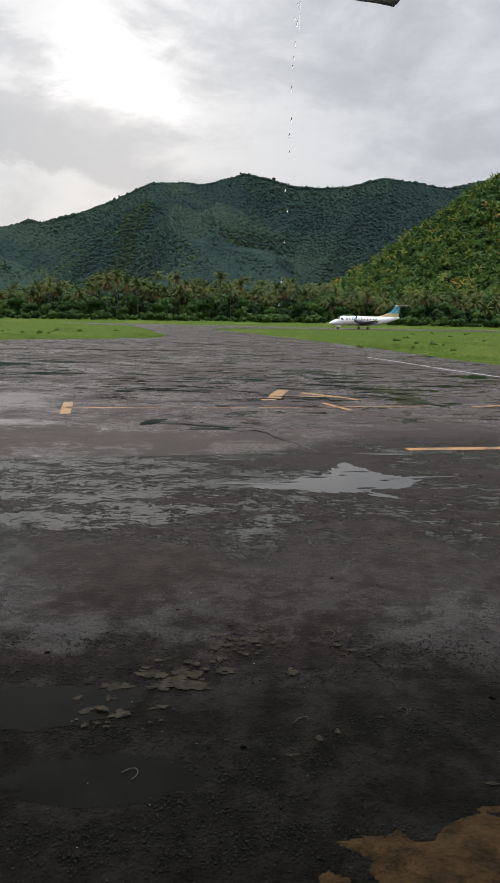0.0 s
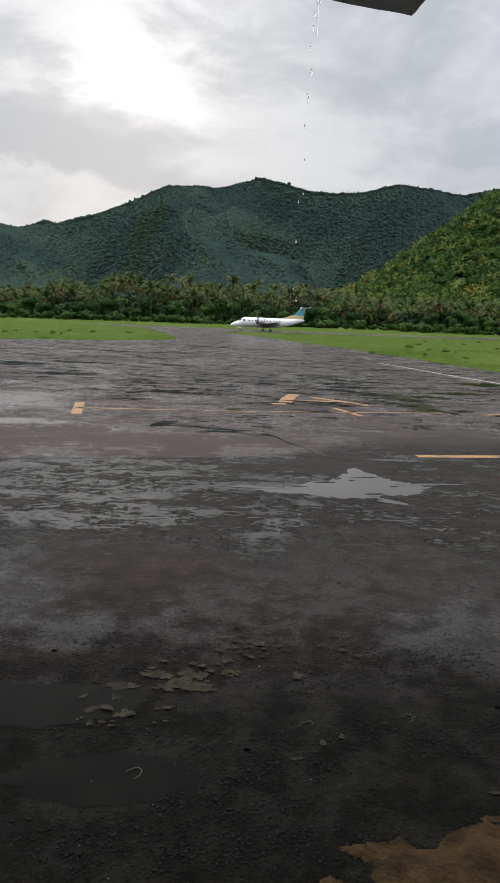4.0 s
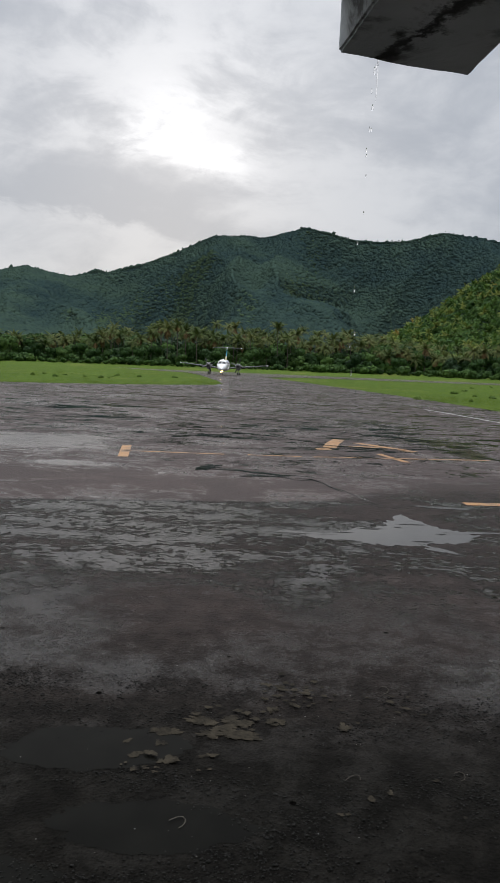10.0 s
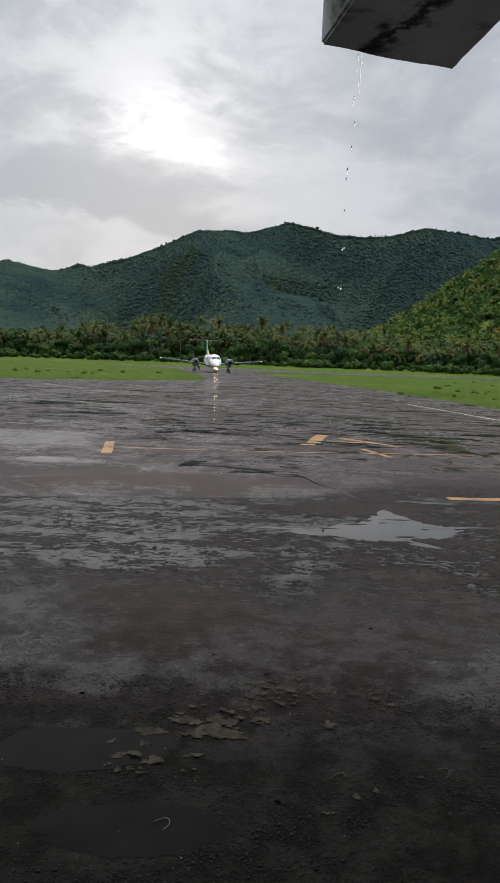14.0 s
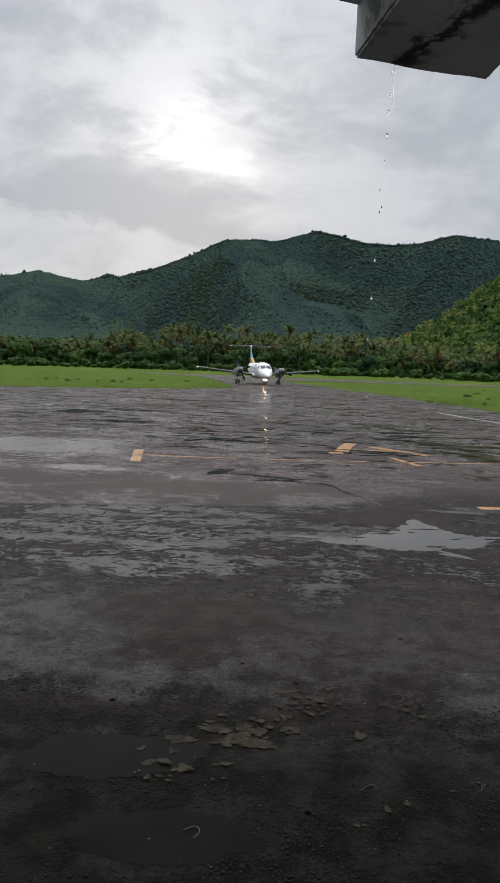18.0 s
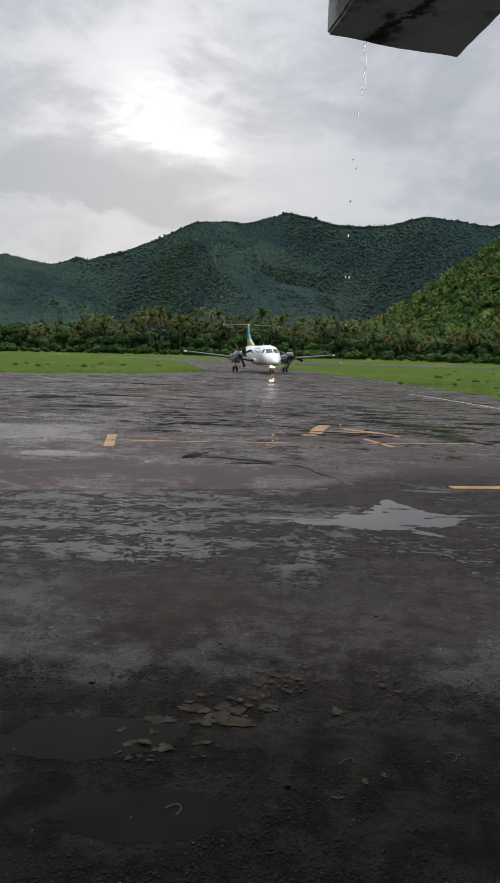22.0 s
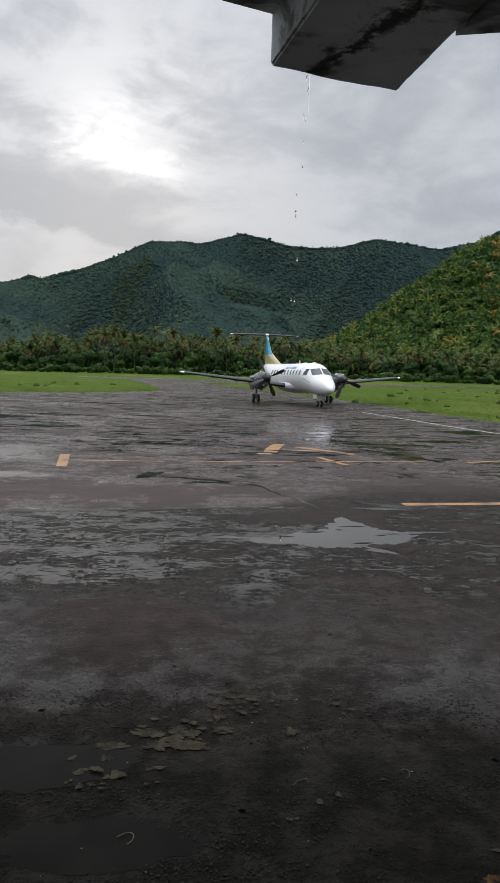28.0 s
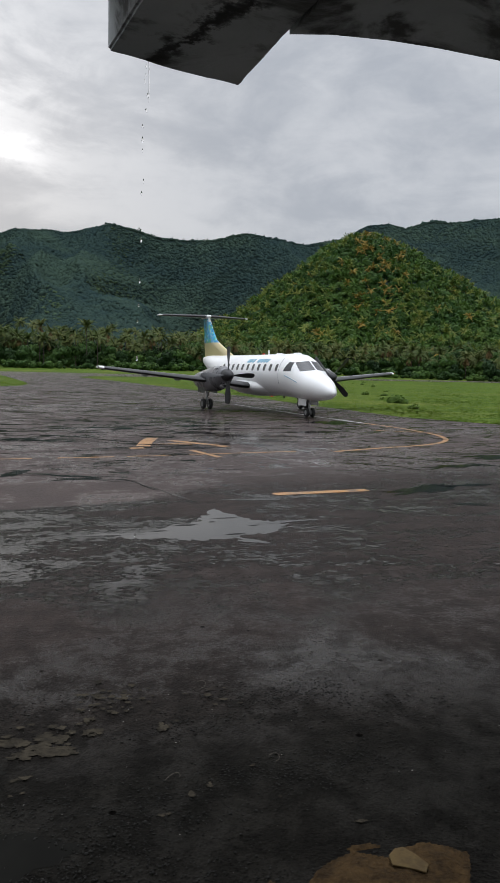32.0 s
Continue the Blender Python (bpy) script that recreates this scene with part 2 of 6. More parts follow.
    ruts = g.math("MULTIPLY", g.math("MULTIPLY", g.math("MAXIMUM", pools, gutter), g.ramp(xyz.outputs[1], 15.0, 16.6)), strip)
    pale = g.math("MULTIPLY", g.ramp(g.math("ADD", field, g.math("ADD", off(streak, 0.42), off(lump, 0.10))), 0.545, 0.65), strip)
    bare = g.math("ADD", g.ramp(strip, 0.0, 1.0, 0.52, 0.50), g.math("MULTIPLY", sheen, g.ramp(strip, 0.0, 1.0, -0.10, -0.24)))
    rough = lerp(lerp(lerp(bare, lerp(0.20, 0.15, coarse), film), g.ramp(xyz.outputs[0], -2.0, 3.5, 0.24, 0.10), pale), 0.03, ruts)
    dull = g.math("ADD", g.ramp(strip, 0.0, 1.0, 0.088, 0.13), g.math("MULTIPLY", sheen, g.ramp(strip, 0.0, 1.0, 0.045, 0.30)))
    # gloss falls towards the building too, to go with the shade in the tone
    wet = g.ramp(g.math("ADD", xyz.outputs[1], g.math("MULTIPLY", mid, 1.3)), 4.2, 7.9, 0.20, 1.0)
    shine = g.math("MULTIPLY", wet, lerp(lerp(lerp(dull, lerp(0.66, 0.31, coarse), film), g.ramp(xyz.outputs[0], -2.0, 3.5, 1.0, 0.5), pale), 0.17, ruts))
    # small open pits between the stones
    cell = g.add("ShaderNodeTexVoronoi", {"Vector": co, "Scale": 4.2})
    pick = g.add("ShaderNodeSeparateColor", {0: cell.outputs["Color"]}).outputs[0]
    pit = g.ramp(g.math("DIVIDE", cell.outputs["Distance"], g.math("ADD", 0.001, g.math("MULTIPLY", g.ramp(pick, 0.35, 1.0), 0.11))), 0.6, 1.1, 1.0, 0.0)
    pit = g.math("MULTIPLY", pit, g.math("SUBTRACT", 1.0, strip))
    tone = g.mix(g.ramp(small, 0.35, 0.65), (0.0200, 0.0146, 0.0126), (0.0400, 0.0290, 0.0252))
    # rain-soaked near the building, with the canopy's shade put into the tone
    past_shade = g.ramp(g.math("ADD", xyz.outputs[1], g.math("MULTIPLY", mid, 1.3)), 4.4, 8.1)
    tone = g.mix(past_shade, g.mix(g.ramp(small, 0.35, 0.65), (0.0046, 0.0042, 0.0035), (0.0100, 0.0090, 0.0074)), tone)
    far_tone = g.mix(g.ramp(mid, 0.35, 0.65), (0.033, 0.0228, 0.0203), (0.053, 0.0370, 0.0328))
    tone = g.mix(strip, tone, far_tone)
    tone = g.mix(g.math("MAXIMUM", g.math("MULTIPLY", film, lerp(0.30, 0.75, coarse)), g.math("MULTIPLY", ruts, 0.75)), tone, (0.0060, 0.0058, 0.0054))
    tone = g.mix(pit, tone, (0.0025, 0.0023, 0.002))
    speck = g.ramp(stone, 0.05, 0.5, 0.45, 1.4)
    both = g.add("ShaderNodeMix", None, "", "RGBA", "MULTIPLY")
    g.put(both, 0, 1.0)
    g.put(both, 6, tone)
    g.put(both, 7, g.add("ShaderNodeCombineXYZ", {0: speck, 1: speck, 2: speck}).outputs[0])
    chips = g.math("ADD", g.math("ADD", g.math("MULTIPLY", grit, 0.8), g.math("MULTIPLY", stone, 0.5)), g.math("ADD", g.math("MULTIPLY", grain, 0.9), g.math("MULTIPLY", lump, 1.4)))
    calm = g.math("MULTIPLY", g.ramp(strip, 0.0, 1.0, 1.0, 0.3), g.ramp(past_shade, 0.0, 1.0, 0.5, 1.0))
    relief = g.math("MULTIPLY", g.math("ADD", chips, small), g.math("MULTIPLY", calm, g.math("SUBTRACT", 1.0, g.math("MAXIMUM", g.math("MULTIPLY", film, lerp(0.30, 0.92, coarse)), g.math("MULTIPLY", g.math("MAXIMUM", pale, ruts), 0.95)))))
    relief = g.math("SUBTRACT", relief, g.math("MULTIPLY", pit, 0.8))
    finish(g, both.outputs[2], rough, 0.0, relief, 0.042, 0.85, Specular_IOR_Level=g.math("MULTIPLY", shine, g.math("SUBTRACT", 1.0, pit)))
    return m


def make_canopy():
    """Far woods: random patches from bluish to olive, with distant haze put into the colour."""
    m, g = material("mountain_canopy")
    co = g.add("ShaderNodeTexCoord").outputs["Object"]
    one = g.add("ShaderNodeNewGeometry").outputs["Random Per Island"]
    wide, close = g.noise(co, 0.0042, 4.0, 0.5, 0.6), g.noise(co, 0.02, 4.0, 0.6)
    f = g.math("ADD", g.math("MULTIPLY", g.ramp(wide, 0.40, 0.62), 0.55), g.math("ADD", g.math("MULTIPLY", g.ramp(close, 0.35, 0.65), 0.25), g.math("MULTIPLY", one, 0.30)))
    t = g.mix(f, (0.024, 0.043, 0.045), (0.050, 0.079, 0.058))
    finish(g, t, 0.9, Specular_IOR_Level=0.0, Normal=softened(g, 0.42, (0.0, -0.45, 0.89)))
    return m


def make_grass():
    m, g = material("short_grass")
    co = g.add("ShaderNodeTexCoord").outputs["Object"]
    a, b, c = g.noise(co, 0.06, 4.0), g.noise(co, 0.7, 5.0, 0.6), g.noise(co, 9.0, 3.0)
    t = g.mix(g.ramp(b, 0.35, 0.65), (0.064, 0.110, 0.014), (0.114, 0.164, 0.024))
    t = g.mix(g.ramp(a, 0.52, 0.68), t, (0.150, 0.172, 0.037))
    t = g.mix(g.ramp(g.noise(co, 1.1, 7.0, 0.78, 0.6), 0.46, 0.58, 0.0, 0.7), t, (0.036, 0.078, 0.010))
    t = g.mix(g.ramp(c, 0.55, 0.75, 0.0, 0.3), t, (0.06, 0.10, 0.02))
    finish(g, t, 0.85, 0.0, c, 0.05, 0.35, Specular_IOR_Level=0.05)
    return m


def make_paint(name, tone, worn=0.5):
    m, g = material(name)
    co = g.add("ShaderNodeTexCoord").outputs["Object"]
    n, f = g.noise(co, 2.2, 6.0, 0.65), g.noise(co, 28.0, 4.0, 0.7)
    w = g.ramp(g.math("ADD", g.math("MULTIPLY", n, 0.6), g.math("MULTIPLY", f, 0.4)), worn - 0.06, worn + 0.08)
    finish(g, g.mix(w, tone, (0.04, 0.036, 0.032)), g.ramp(f, 0.3, 0.7, 0.25, 0.45), 0.0, f, 0.003, 0.4)
    return m


def make_concrete():
    m, g = material("stained_concrete")
    co = g.add("ShaderNodeTexCoord").outputs["Object"]
    n, f, k = g.noise(co, 2.3, 6.0, 0.6), g.noise(co, 45.0, 4.0), g.noise(co, 2.6, 7.0, 0.62, 2.2)
    t = g.mix(g.ramp(n, 0.35, 0.65), (0.46, 0.49, 0.50), (0.60, 0.62, 0.63))
    t = g.mix(g.ramp(k, 0.47, 0.63, 0.0, 0.88), t, (0.05, 0.047, 0.043))
    # a branching run of black mould along the underside of the beam
    xyz = g.add("ShaderNodeSeparateXYZ", {0: co})
    way = g.math("ADD", g.ramp(xyz.outputs[1], 1.50, 1.87, 0.385, 0.22, False), g.math("MULTIPLY", g.math("SUBTRACT", g.noise(co, 9.0, 5.0, 0.65), 0.5), 0.20))
    run = g.math("ABSOLUTE", g.math("SUBTRACT", xyz.outputs[0], way))
    wide = g.math("ADD", 0.012, g.math("MULTIPLY", g.ramp(g.noise(co, 14.0, 5.0, 0.7), 0.42, 0.66), 0.06))
    t = g.mix(g.math("MULTIPLY", g.ramp(g.math("DIVIDE", run, wide), 0.1, 1.4, 0.95, 0.0), g.ramp(xyz.outputs[1], 1.2, 1.4)), t, (0.018, 0.017, 0.016))
    finish(g, t, 0.8, 0.0, g.math("ADD", f, g.math("MULTIPLY", n, 2.0)), 0.006, 0.6)
    return m


def glow(name, tone, power):
    m, g = material(name)
    e = g.add("ShaderNodeEmission", {"Color": (*tone, 1), "Strength": power})
    g.add("ShaderNodeOutputMaterial", {0: e.outputs[0]})
    return m


# place, half widths and depth of hollows (+) and drained patches (-) on the apron
HOLLOWS = ((-2.6, 9.6, 4.4, 3.4, 0.055), (-1.8, 11.6, 4.0, 1.2, 0.045), (-0.3, 8.7, 1.1, 0.6, 0.05), (1.9, 10.3, 2.3, 0.9, 0.10), (3.2, 12.7, 1.6, 0.5, 0.05), (-0.8, 6.7, 1.4, 1.0, -0.13), (-2.1, 5.6, 1.0, 0.4, 0.06),
           (-1.0, 5.3, 0.8, 0.25, 0.06), (-1.3, 4.72, 1.5, 0.3, -0.12), (0.5, 4.8, 0.9, 0.3, -0.09), (1.0, 11.8, 1.7, 0.7, -0.07), (-7.0, 20.4, 3.8, 3.0, 0.16), (-4.6, 16.2, 1.8, 0.6, 0.14),
           (-6.3, 25.0, 4.0, 2.0, 0.06), (4.7, 31, 3.0, 4.5, 0.09), (6.3, 25.0, 2.0, 3.4, 0.07), (6.2, 21.8, 1.1, 2.0, 0.17), (5.0, 24.5, 2.2, 2.4, 0.07), (-2.3, 6.3, 1.2, 0.9, 0.08), (-3.0, 14.3, 5.0, 1.2, -0.06), (5.2, 15.2, 3.4, 1.6, -0.06), (-2.7, 7.2, 1.3, 1.0, 0.06))
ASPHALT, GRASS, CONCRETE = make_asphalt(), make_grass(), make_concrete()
YELLOW, WHITE_LINE = make_paint("worn_orange_paint", (0.40, 0.185, 0.048), 0.545), make_paint("worn_white_paint", (0.6, 0.6, 0.57), 0.56)
GRIT = surface("dark_grit", (0.007, 0.0068, 0.0058), (0.017, 0.0160, 0.0135), 25.0, (0.4, 0.6), 0.0, 90.0, 0.002, 0.4, Specular_IOR_Level=0.12)
WATER = surface("rain_water", (0.012, 0.012, 0.012), (0.02, 0.019, 0.017), 0.8, (0.04, 0.09), 0.0, 5.0, 0.002, 0.05, Specular_IOR_Level=0.16)
MURKY = surface("murky_water", (0.0055, 0.0053, 0.0043), (0.0085, 0.0082, 0.0066), 2.5, (0.08, 0.16), 0.0, 9.0, 0.002, 0.05, Specular_IOR_Level=0.030)
MUD = surface("dried_mud", (0.014, 0.0118, 0.0085), (0.050, 0.042, 0.030), 9.0, (0.7, 0.9), 0.0, 70.0, 0.01, 0.6, Specular_IOR_Level=0.06)
EARTH = surface("ochre_earth", (0.022, 0.0135, 0.0065), (0.070, 0.043, 0.019), 7.0, (0.65, 0.9), 0.0, 40.0, 0.03, 0.9, Specular_IOR_Level=0.05)
FLOOR = surface("worn_concrete_floor", (0.22, 0.215, 0.205), (0.32, 0.31, 0.30), 1.6, (0.6, 0.85), 0.0, 55.0, 0.003, 0.4)
WALL = surface("pale_render", (0.42, 0.40, 0.36), (0.52, 0.50, 0.45), 1.2, (0.7, 0.9))
PALM_GREEN = leafy("palm_green", ((0.042, 0.075, 0.020), (0.085, 0.115, 0.032), (0.165, 0.170, 0.060)))
PALM_DEAD = leafy("palm_dead", ((0.12, 0.085, 0.042), (0.20, 0.132, 0.062), (0.30, 0.20, 0.095)), through=0.1)
PALM_HILL = leafy("hill_palm_green", ((0.05, 0.11, 0.02), (0.085, 0.15, 0.026), (0.12, 0.18, 0.034)))
PALM_LIME = leafy("hill_palm_lime", ((0.115, 0.165, 0.033), (0.175, 0.215, 0.045), (0.25, 0.25, 0.06)))
PALM_ORANGE = leafy("hill_palm_orange", ((0.22, 0.165, 0.036), (0.30, 0.21, 0.044), (0.38, 0.27, 0.06)), through=0.1)
SCRUB = leafy("mountain_scrub", ((0.042, 0.070, 0.046), (0.054, 0.084, 0.048), (0.066, 0.096, 0.050)), through=0.0, spread=0.006, gloss=0.0, keep=0.35)
LEAF = leafy("broad_leaves", ((0.020, 0.050, 0.014), (0.044, 0.095, 0.023), (0.090, 0.155, 0.038)))
# darker copy of the broad leaves, the grove's shade put into its tones
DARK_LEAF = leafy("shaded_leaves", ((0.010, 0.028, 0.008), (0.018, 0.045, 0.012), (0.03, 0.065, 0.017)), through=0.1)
LEAF_PALE = leafy("pale_leaves", ((0.04, 0.09, 0.02), (0.07, 0.135, 0.03), (0.105, 0.18, 0.042)))
HILL_LEAF = leafy("hill_leaves", ((0.008, 0.028, 0.006), (0.018, 0.055, 0.010), (0.040, 0.094, 0.018), (0.080, 0.145, 0.028)), spread=0.02)
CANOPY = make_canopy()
# the slope's tones hold the same bluish haze as the canopy
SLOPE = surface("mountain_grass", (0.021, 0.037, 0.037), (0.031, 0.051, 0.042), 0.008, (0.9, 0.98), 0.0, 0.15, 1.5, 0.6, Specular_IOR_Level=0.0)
WEED_LEAF = leafy("weed_leaves", ((0.062, 0.118, 0.018), (0.100, 0.165, 0.025), (0.140, 0.210, 0.036)), keep=0.5)
BARK = surface("grey_bark", (0.055, 0.045, 0.035), (0.11, 0.095, 0.075), 2.0, (0.8, 0.95))
AIR_WHITE = surface("white_aircraft_paint", (0.91, 0.91, 0.905), (0.94, 0.94, 0.93), 0.6, (0.3, 0.4), 0.0, 3.0, 0.002, 0.06, Coat_Weight=0.3)
AIR_GREY = surface("grey_wing_skin", (0.20, 0.21, 0.22), (0.27, 0.28, 0.29), 0.7, (0.3, 0.45), 0.3, 8.0, 0.001, 0.1)
BOOT = surface("black_rubber", (0.012, 0.012, 0.013), (0.025, 0.025, 0.026), 2.0, (0.35, 0.5))
TYRE = surface("tyre_rubber", (0.014, 0.014, 0.014), (0.03, 0.029, 0.028), 5.0, (0.6, 0.8))
METAL = surface("bare_metal", (0.38, 0.38, 0.39), (0.5, 0.5, 0.5), 3.0, (0.25, 0.4), 0.85, 30.0, 0.001, 0.1)
NACELLE = surface("dark_nacelle_skin", (0.11, 0.11, 0.115), (0.20, 0.20, 0.21), 1.5, (0.22, 0.38), 0.5, 20.0, 0.001, 0.1)
GLASS = surface("dark_cockpit_glass", (0.012, 0.014, 0.017), (0.02, 0.022, 0.026), 1.0, (0.03, 0.06), 0.0, 3.0, 0.001, 0.02, Specular_IOR_Level=0.7)
BLADE = surface("black_blade", (0.012, 0.012, 0.013), (0.028, 0.028, 0.03), 3.0, (0.35, 0.5))
BLUE = surface("blue_lettering", (0.12, 0.36, 0.52), (0.18, 0.42, 0.56), 2.0, (0.25, 0.35))
LAMP = glow("landing_lamp", (1.0, 0.56, 0.22), 30.0)
RED_LAMP = glow("red_beacon", (1.0, 0.14, 0.06), 0.35)
DROP = surface("water_drop", (0.97, 0.98, 1.0), (0.99, 0.99, 1.0), 40.0, (0.0, 0.02), 0.0, 60.0, 0.001, 0.0, Transmission_Weight=1.0, IOR=1.33)


def make_fin_paint():
    m, g = material("blue_swirl_paint")
    co = g.add("ShaderNodeTexCoord").outputs["Object"]
    sep = g.add("ShaderNodeSeparateXYZ", {0: co})
    n, k = g.noise(co, 1.1, 4.0, 0.5, 1.4), g.noise(co, 2.3, 3.0)
    t = g.mix(g.ramp(n, 0.42, 0.56), (0.004, 0.24, 0.55), (0.02, 0.50, 0.74))
    t = g.mix(g.ramp(k, 0.52, 0.58), t, (0.13, 0.48, 0.24))
    t = g.mix(g.ramp(g.noise(co, 3.4, 3.0, 0.5, 1.2), 0.60, 0.64), t, (0.70, 0.80, 0.82))
    t = g.mix(g.ramp(sep.outputs[2], 4.22, 4.34), (0.66, 0.56, 0.30), t)
    edge = g.math("ADD", sep.outputs[1], g.math("MULTIPLY", sep.outputs[2], 0.75))
    t = g.mix(g.math("MULTIPLY", g.ramp(edge, -4.5, -4.4), g.ramp(sep.outputs[2], 5.75, 5.85)), t, (0.78, 0.78, 0.78))
    finish(g, t, 0.28, Coat_Weight=0.3)
    return m


FIN = make_fin_paint()


# ---- mesh helpers ----
def part(name, bm, mat, parent=None, label="", smooth=True):
    me = bpy.data.meshes.new(name)
    bm.to_mesh(me)
    bm.free()
    me.materials.append(mat)
    if smooth:
        me.polygons.foreach_set("use_smooth", [True] * len(me.polygons))
        me.set_sharp_from_angle(angle=radians(40))
    ob = new(name, me)
    ob.parent = parent
    if label:
        ob["label"] = label
    return ob


def shared(name, me, parent=None, label=""):
    ob = new(name, me)
    ob.parent = parent
    if label:
        ob["label"] = label
    return ob


def mesh_of(name, verts, faces, mat, smooth=False):
    """A mesh from arrays of vertices and of faces of one size."""
    verts, faces = np.asarray(verts, np.float32), np.asarray(faces, np.int32)
    me = bpy.data.meshes.new(name)
    me.vertices.add(len(verts))
    me.vertices.foreach_set("co", verts.ravel())
    k = faces.shape[1]
    me.loops.add(faces.size)
    me.loops.foreach_set("vertex_index", faces.ravel())
    me.polygons.add(len(faces))
    me.polygons.foreach_set("loop_start", np.arange(0, faces.size, k, dtype=np.int32))
    me.polygons.foreach_set("use_smooth", [smooth] * len(faces))
    me.update(calc_edges=True)
    me.validate()
    me.materials.append(mat)
    return me


def loft(bm, rings, cap=True, closed=True):
    """Skin a row of equal rings of points."""
    vs = [[bm.verts.new(p) for p in r] for r in rings]
    n = len(rings[0])
    for a, b in zip(vs, vs[1:]):
        for i in range(n if closed else n - 1):
            j = (i + 1) % n
            bm.faces.new((a[i], a[j], b[j], b[i]))
    if cap:
        bm.faces.new(vs[0][::-1])
        bm.faces.new(vs[-1])
    bmesh.ops.recalc_face_normals(bm, faces=bm.faces)
    return vs


def tube(bm, a, b, r0, r1=None, n=10):
    a, b = Vector(a), Vector(b)
    q = (b - a).to_track_quat("Z", "Y").to_matrix()
    r1 = r0 if r1 is None else r1
    rings = [[p + q @ Vector((r * math.cos(t), r * math.sin(t), 0)) for t in np.linspace(0, 2 * math.pi, n, endpoint=False)] for p, r in ((a, r0), (b, r1))]
    sub = bmesh.new()
    loft(sub, rings)
    tmp = bpy.data.meshes.new("tmp")
    sub.to_mesh(tmp)
    sub.free()
    bm.from_mesh(tmp)
    bpy.data.meshes.remove(tmp)


def block(bm, x0, y0, z0, x1, y1, z1, bevel=0.01):
    sub = bmesh.new()
    bmesh.ops.create_cube(sub, size=1.0, matrix=Matrix.Translation(((x0 + x1) / 2, (y0 + y1) / 2, (z0 + z1) / 2)) @ Matrix.Diagonal((x1 - x0, y1 - y0, z1 - z0, 1)))
    if bevel:
        bmesh.ops.bevel(sub, geom=sub.edges[:], offset=bevel, segments=2, affect="EDGES")
    tmp = bpy.data.meshes.new("tmp")
    sub.to_mesh(tmp)
    sub.free()
    bm.from_mesh(tmp)
    bpy.data.meshes.remove(tmp)


def prism(bm, outline, z0, z1):
    """An upright slab on a plan outline."""
    lo, hi = [bm.verts.new((x, y, z0)) for x, y in outline], [bm.verts.new((x, y, z1)) for x, y in outline]
    n = len(outline)
    for i in range(n):
        j = (i + 1) % n
        bm.faces.new((lo[i], lo[j], hi[j], hi[i]))
    bm.faces.new(hi)
    bm.faces.new(lo[::-1])
    bmesh.ops.recalc_face_normals(bm, faces=bm.faces)


def empty(name, m=None):
    ob = new(name)
    ob.empty_display_size = 0.3
    if m is not None:
        ob.matrix_basis = m
    return ob


def smooth01(t):
    t = np.clip(t, 0, 1)
    return t * t * (3 - 2 * t)


# ---- ground ----
def ground_height(x, y):
    """Flat airfield, and a slow rise towards the trees."""
    x, y = np.asarray(x, float), np.asarray(y, float)
    return -0.03 + smooth01((y - 205) / 60) * (1.2 + 0.9 * smooth01(x / 120)) + smooth01((y - 265) / 300) * 4.0


def make_ground():
    xs = np.concatenate([[-4000, -1500, -600, -350], np.arange(-250, 251, 10.0), [350, 600, 1500, 4000]])
    ys = np.concatenate([[-4000, -1000, -300, -100], np.arange(-50, 340, 10.0), [400, 500, 700, 1200, 4000]])
    X, Y = np.meshgrid(xs, ys)
    v = np.stack([X, Y, ground_height(X, Y)], -1).reshape(-1, 3)
    n, i = len(xs), np.arange(len(xs) * (len(ys) - 1)).reshape(-1, len(xs))[:, :-1].ravel()
    f = np.stack([i, i + 1, i + 1 + n, i + n], -1)
    tagged(new("ground", mesh_of("ground", v, f, GRASS, True)), "flat green short grass of the airfield", "grass", kind="structure")


def ragged(points, step=1.0, amount=0.25, seed=0.0):
    """A closed outline cut into short steps with an uneven edge."""
    out = []
    for (x0, y0), (x1, y1) in zip(points, points[1:] + points[:1]):
        d = math.hypot(x1 - x0, y1 - y0)
        k = max(1, min(120, int(d / step)))
        for i in range(k):
            t = i / k
            x, y = x0 + (x1 - x0) * t, y0 + (y1 - y0) * t
            a = amount * min(1.0, d / (step * 2))
            w = noise.noise_vector((x * 0.45, y * 0.45, seed)) * a + noise.noise_vector((x * 1.7, y * 1.7, seed)) * a * 0.4
            out.append((x + w.x, y + w.y))
    return out


def sheet(name, outline, z, mat, label, category, kind="structure"):
    bm = bmesh.new()
    vs = [bm.verts.new((x, y, z)) for x, y in outline]
    es = [bm.edges.new((a, b)) for a, b in zip(vs, vs[1:] + vs[:1])]
    bmesh.ops.triangle_fill(bm, use_beauty=True, use_dissolve=False, edges=es)
    for f in bm.faces:
        if f.normal.z < 0:
            f.normal_flip()
    return tagged(part(name, bm, mat, None, "", False), label, category, kind=kind)


APRON = [(-120, -60), (120, -60), (120, 22), (40, 25), (20.4, 30.4), (17.4, 36), (16.2, 45), (14.8, 58), (12.8, 72), (10, 88), (6.2, 110), (0.8, 136), (-1, 145), (4, 156), (16, 164), (39, 170), (120, 182), (420, 226),
         (420, 262), (120, 214), (40, 204), (4, 208), (-25, 214), (-48, 212), (-40, 198), (-20, 168), (-14, 140), (-7.3, 99), (-6.0, 89), (-6.4, 81), (-11.2, 74.2), (-15.5, 69.4), (-20, 65.8), (-60, 46), (-120, 30)]
make_ground()
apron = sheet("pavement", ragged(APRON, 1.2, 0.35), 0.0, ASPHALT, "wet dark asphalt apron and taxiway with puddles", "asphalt")


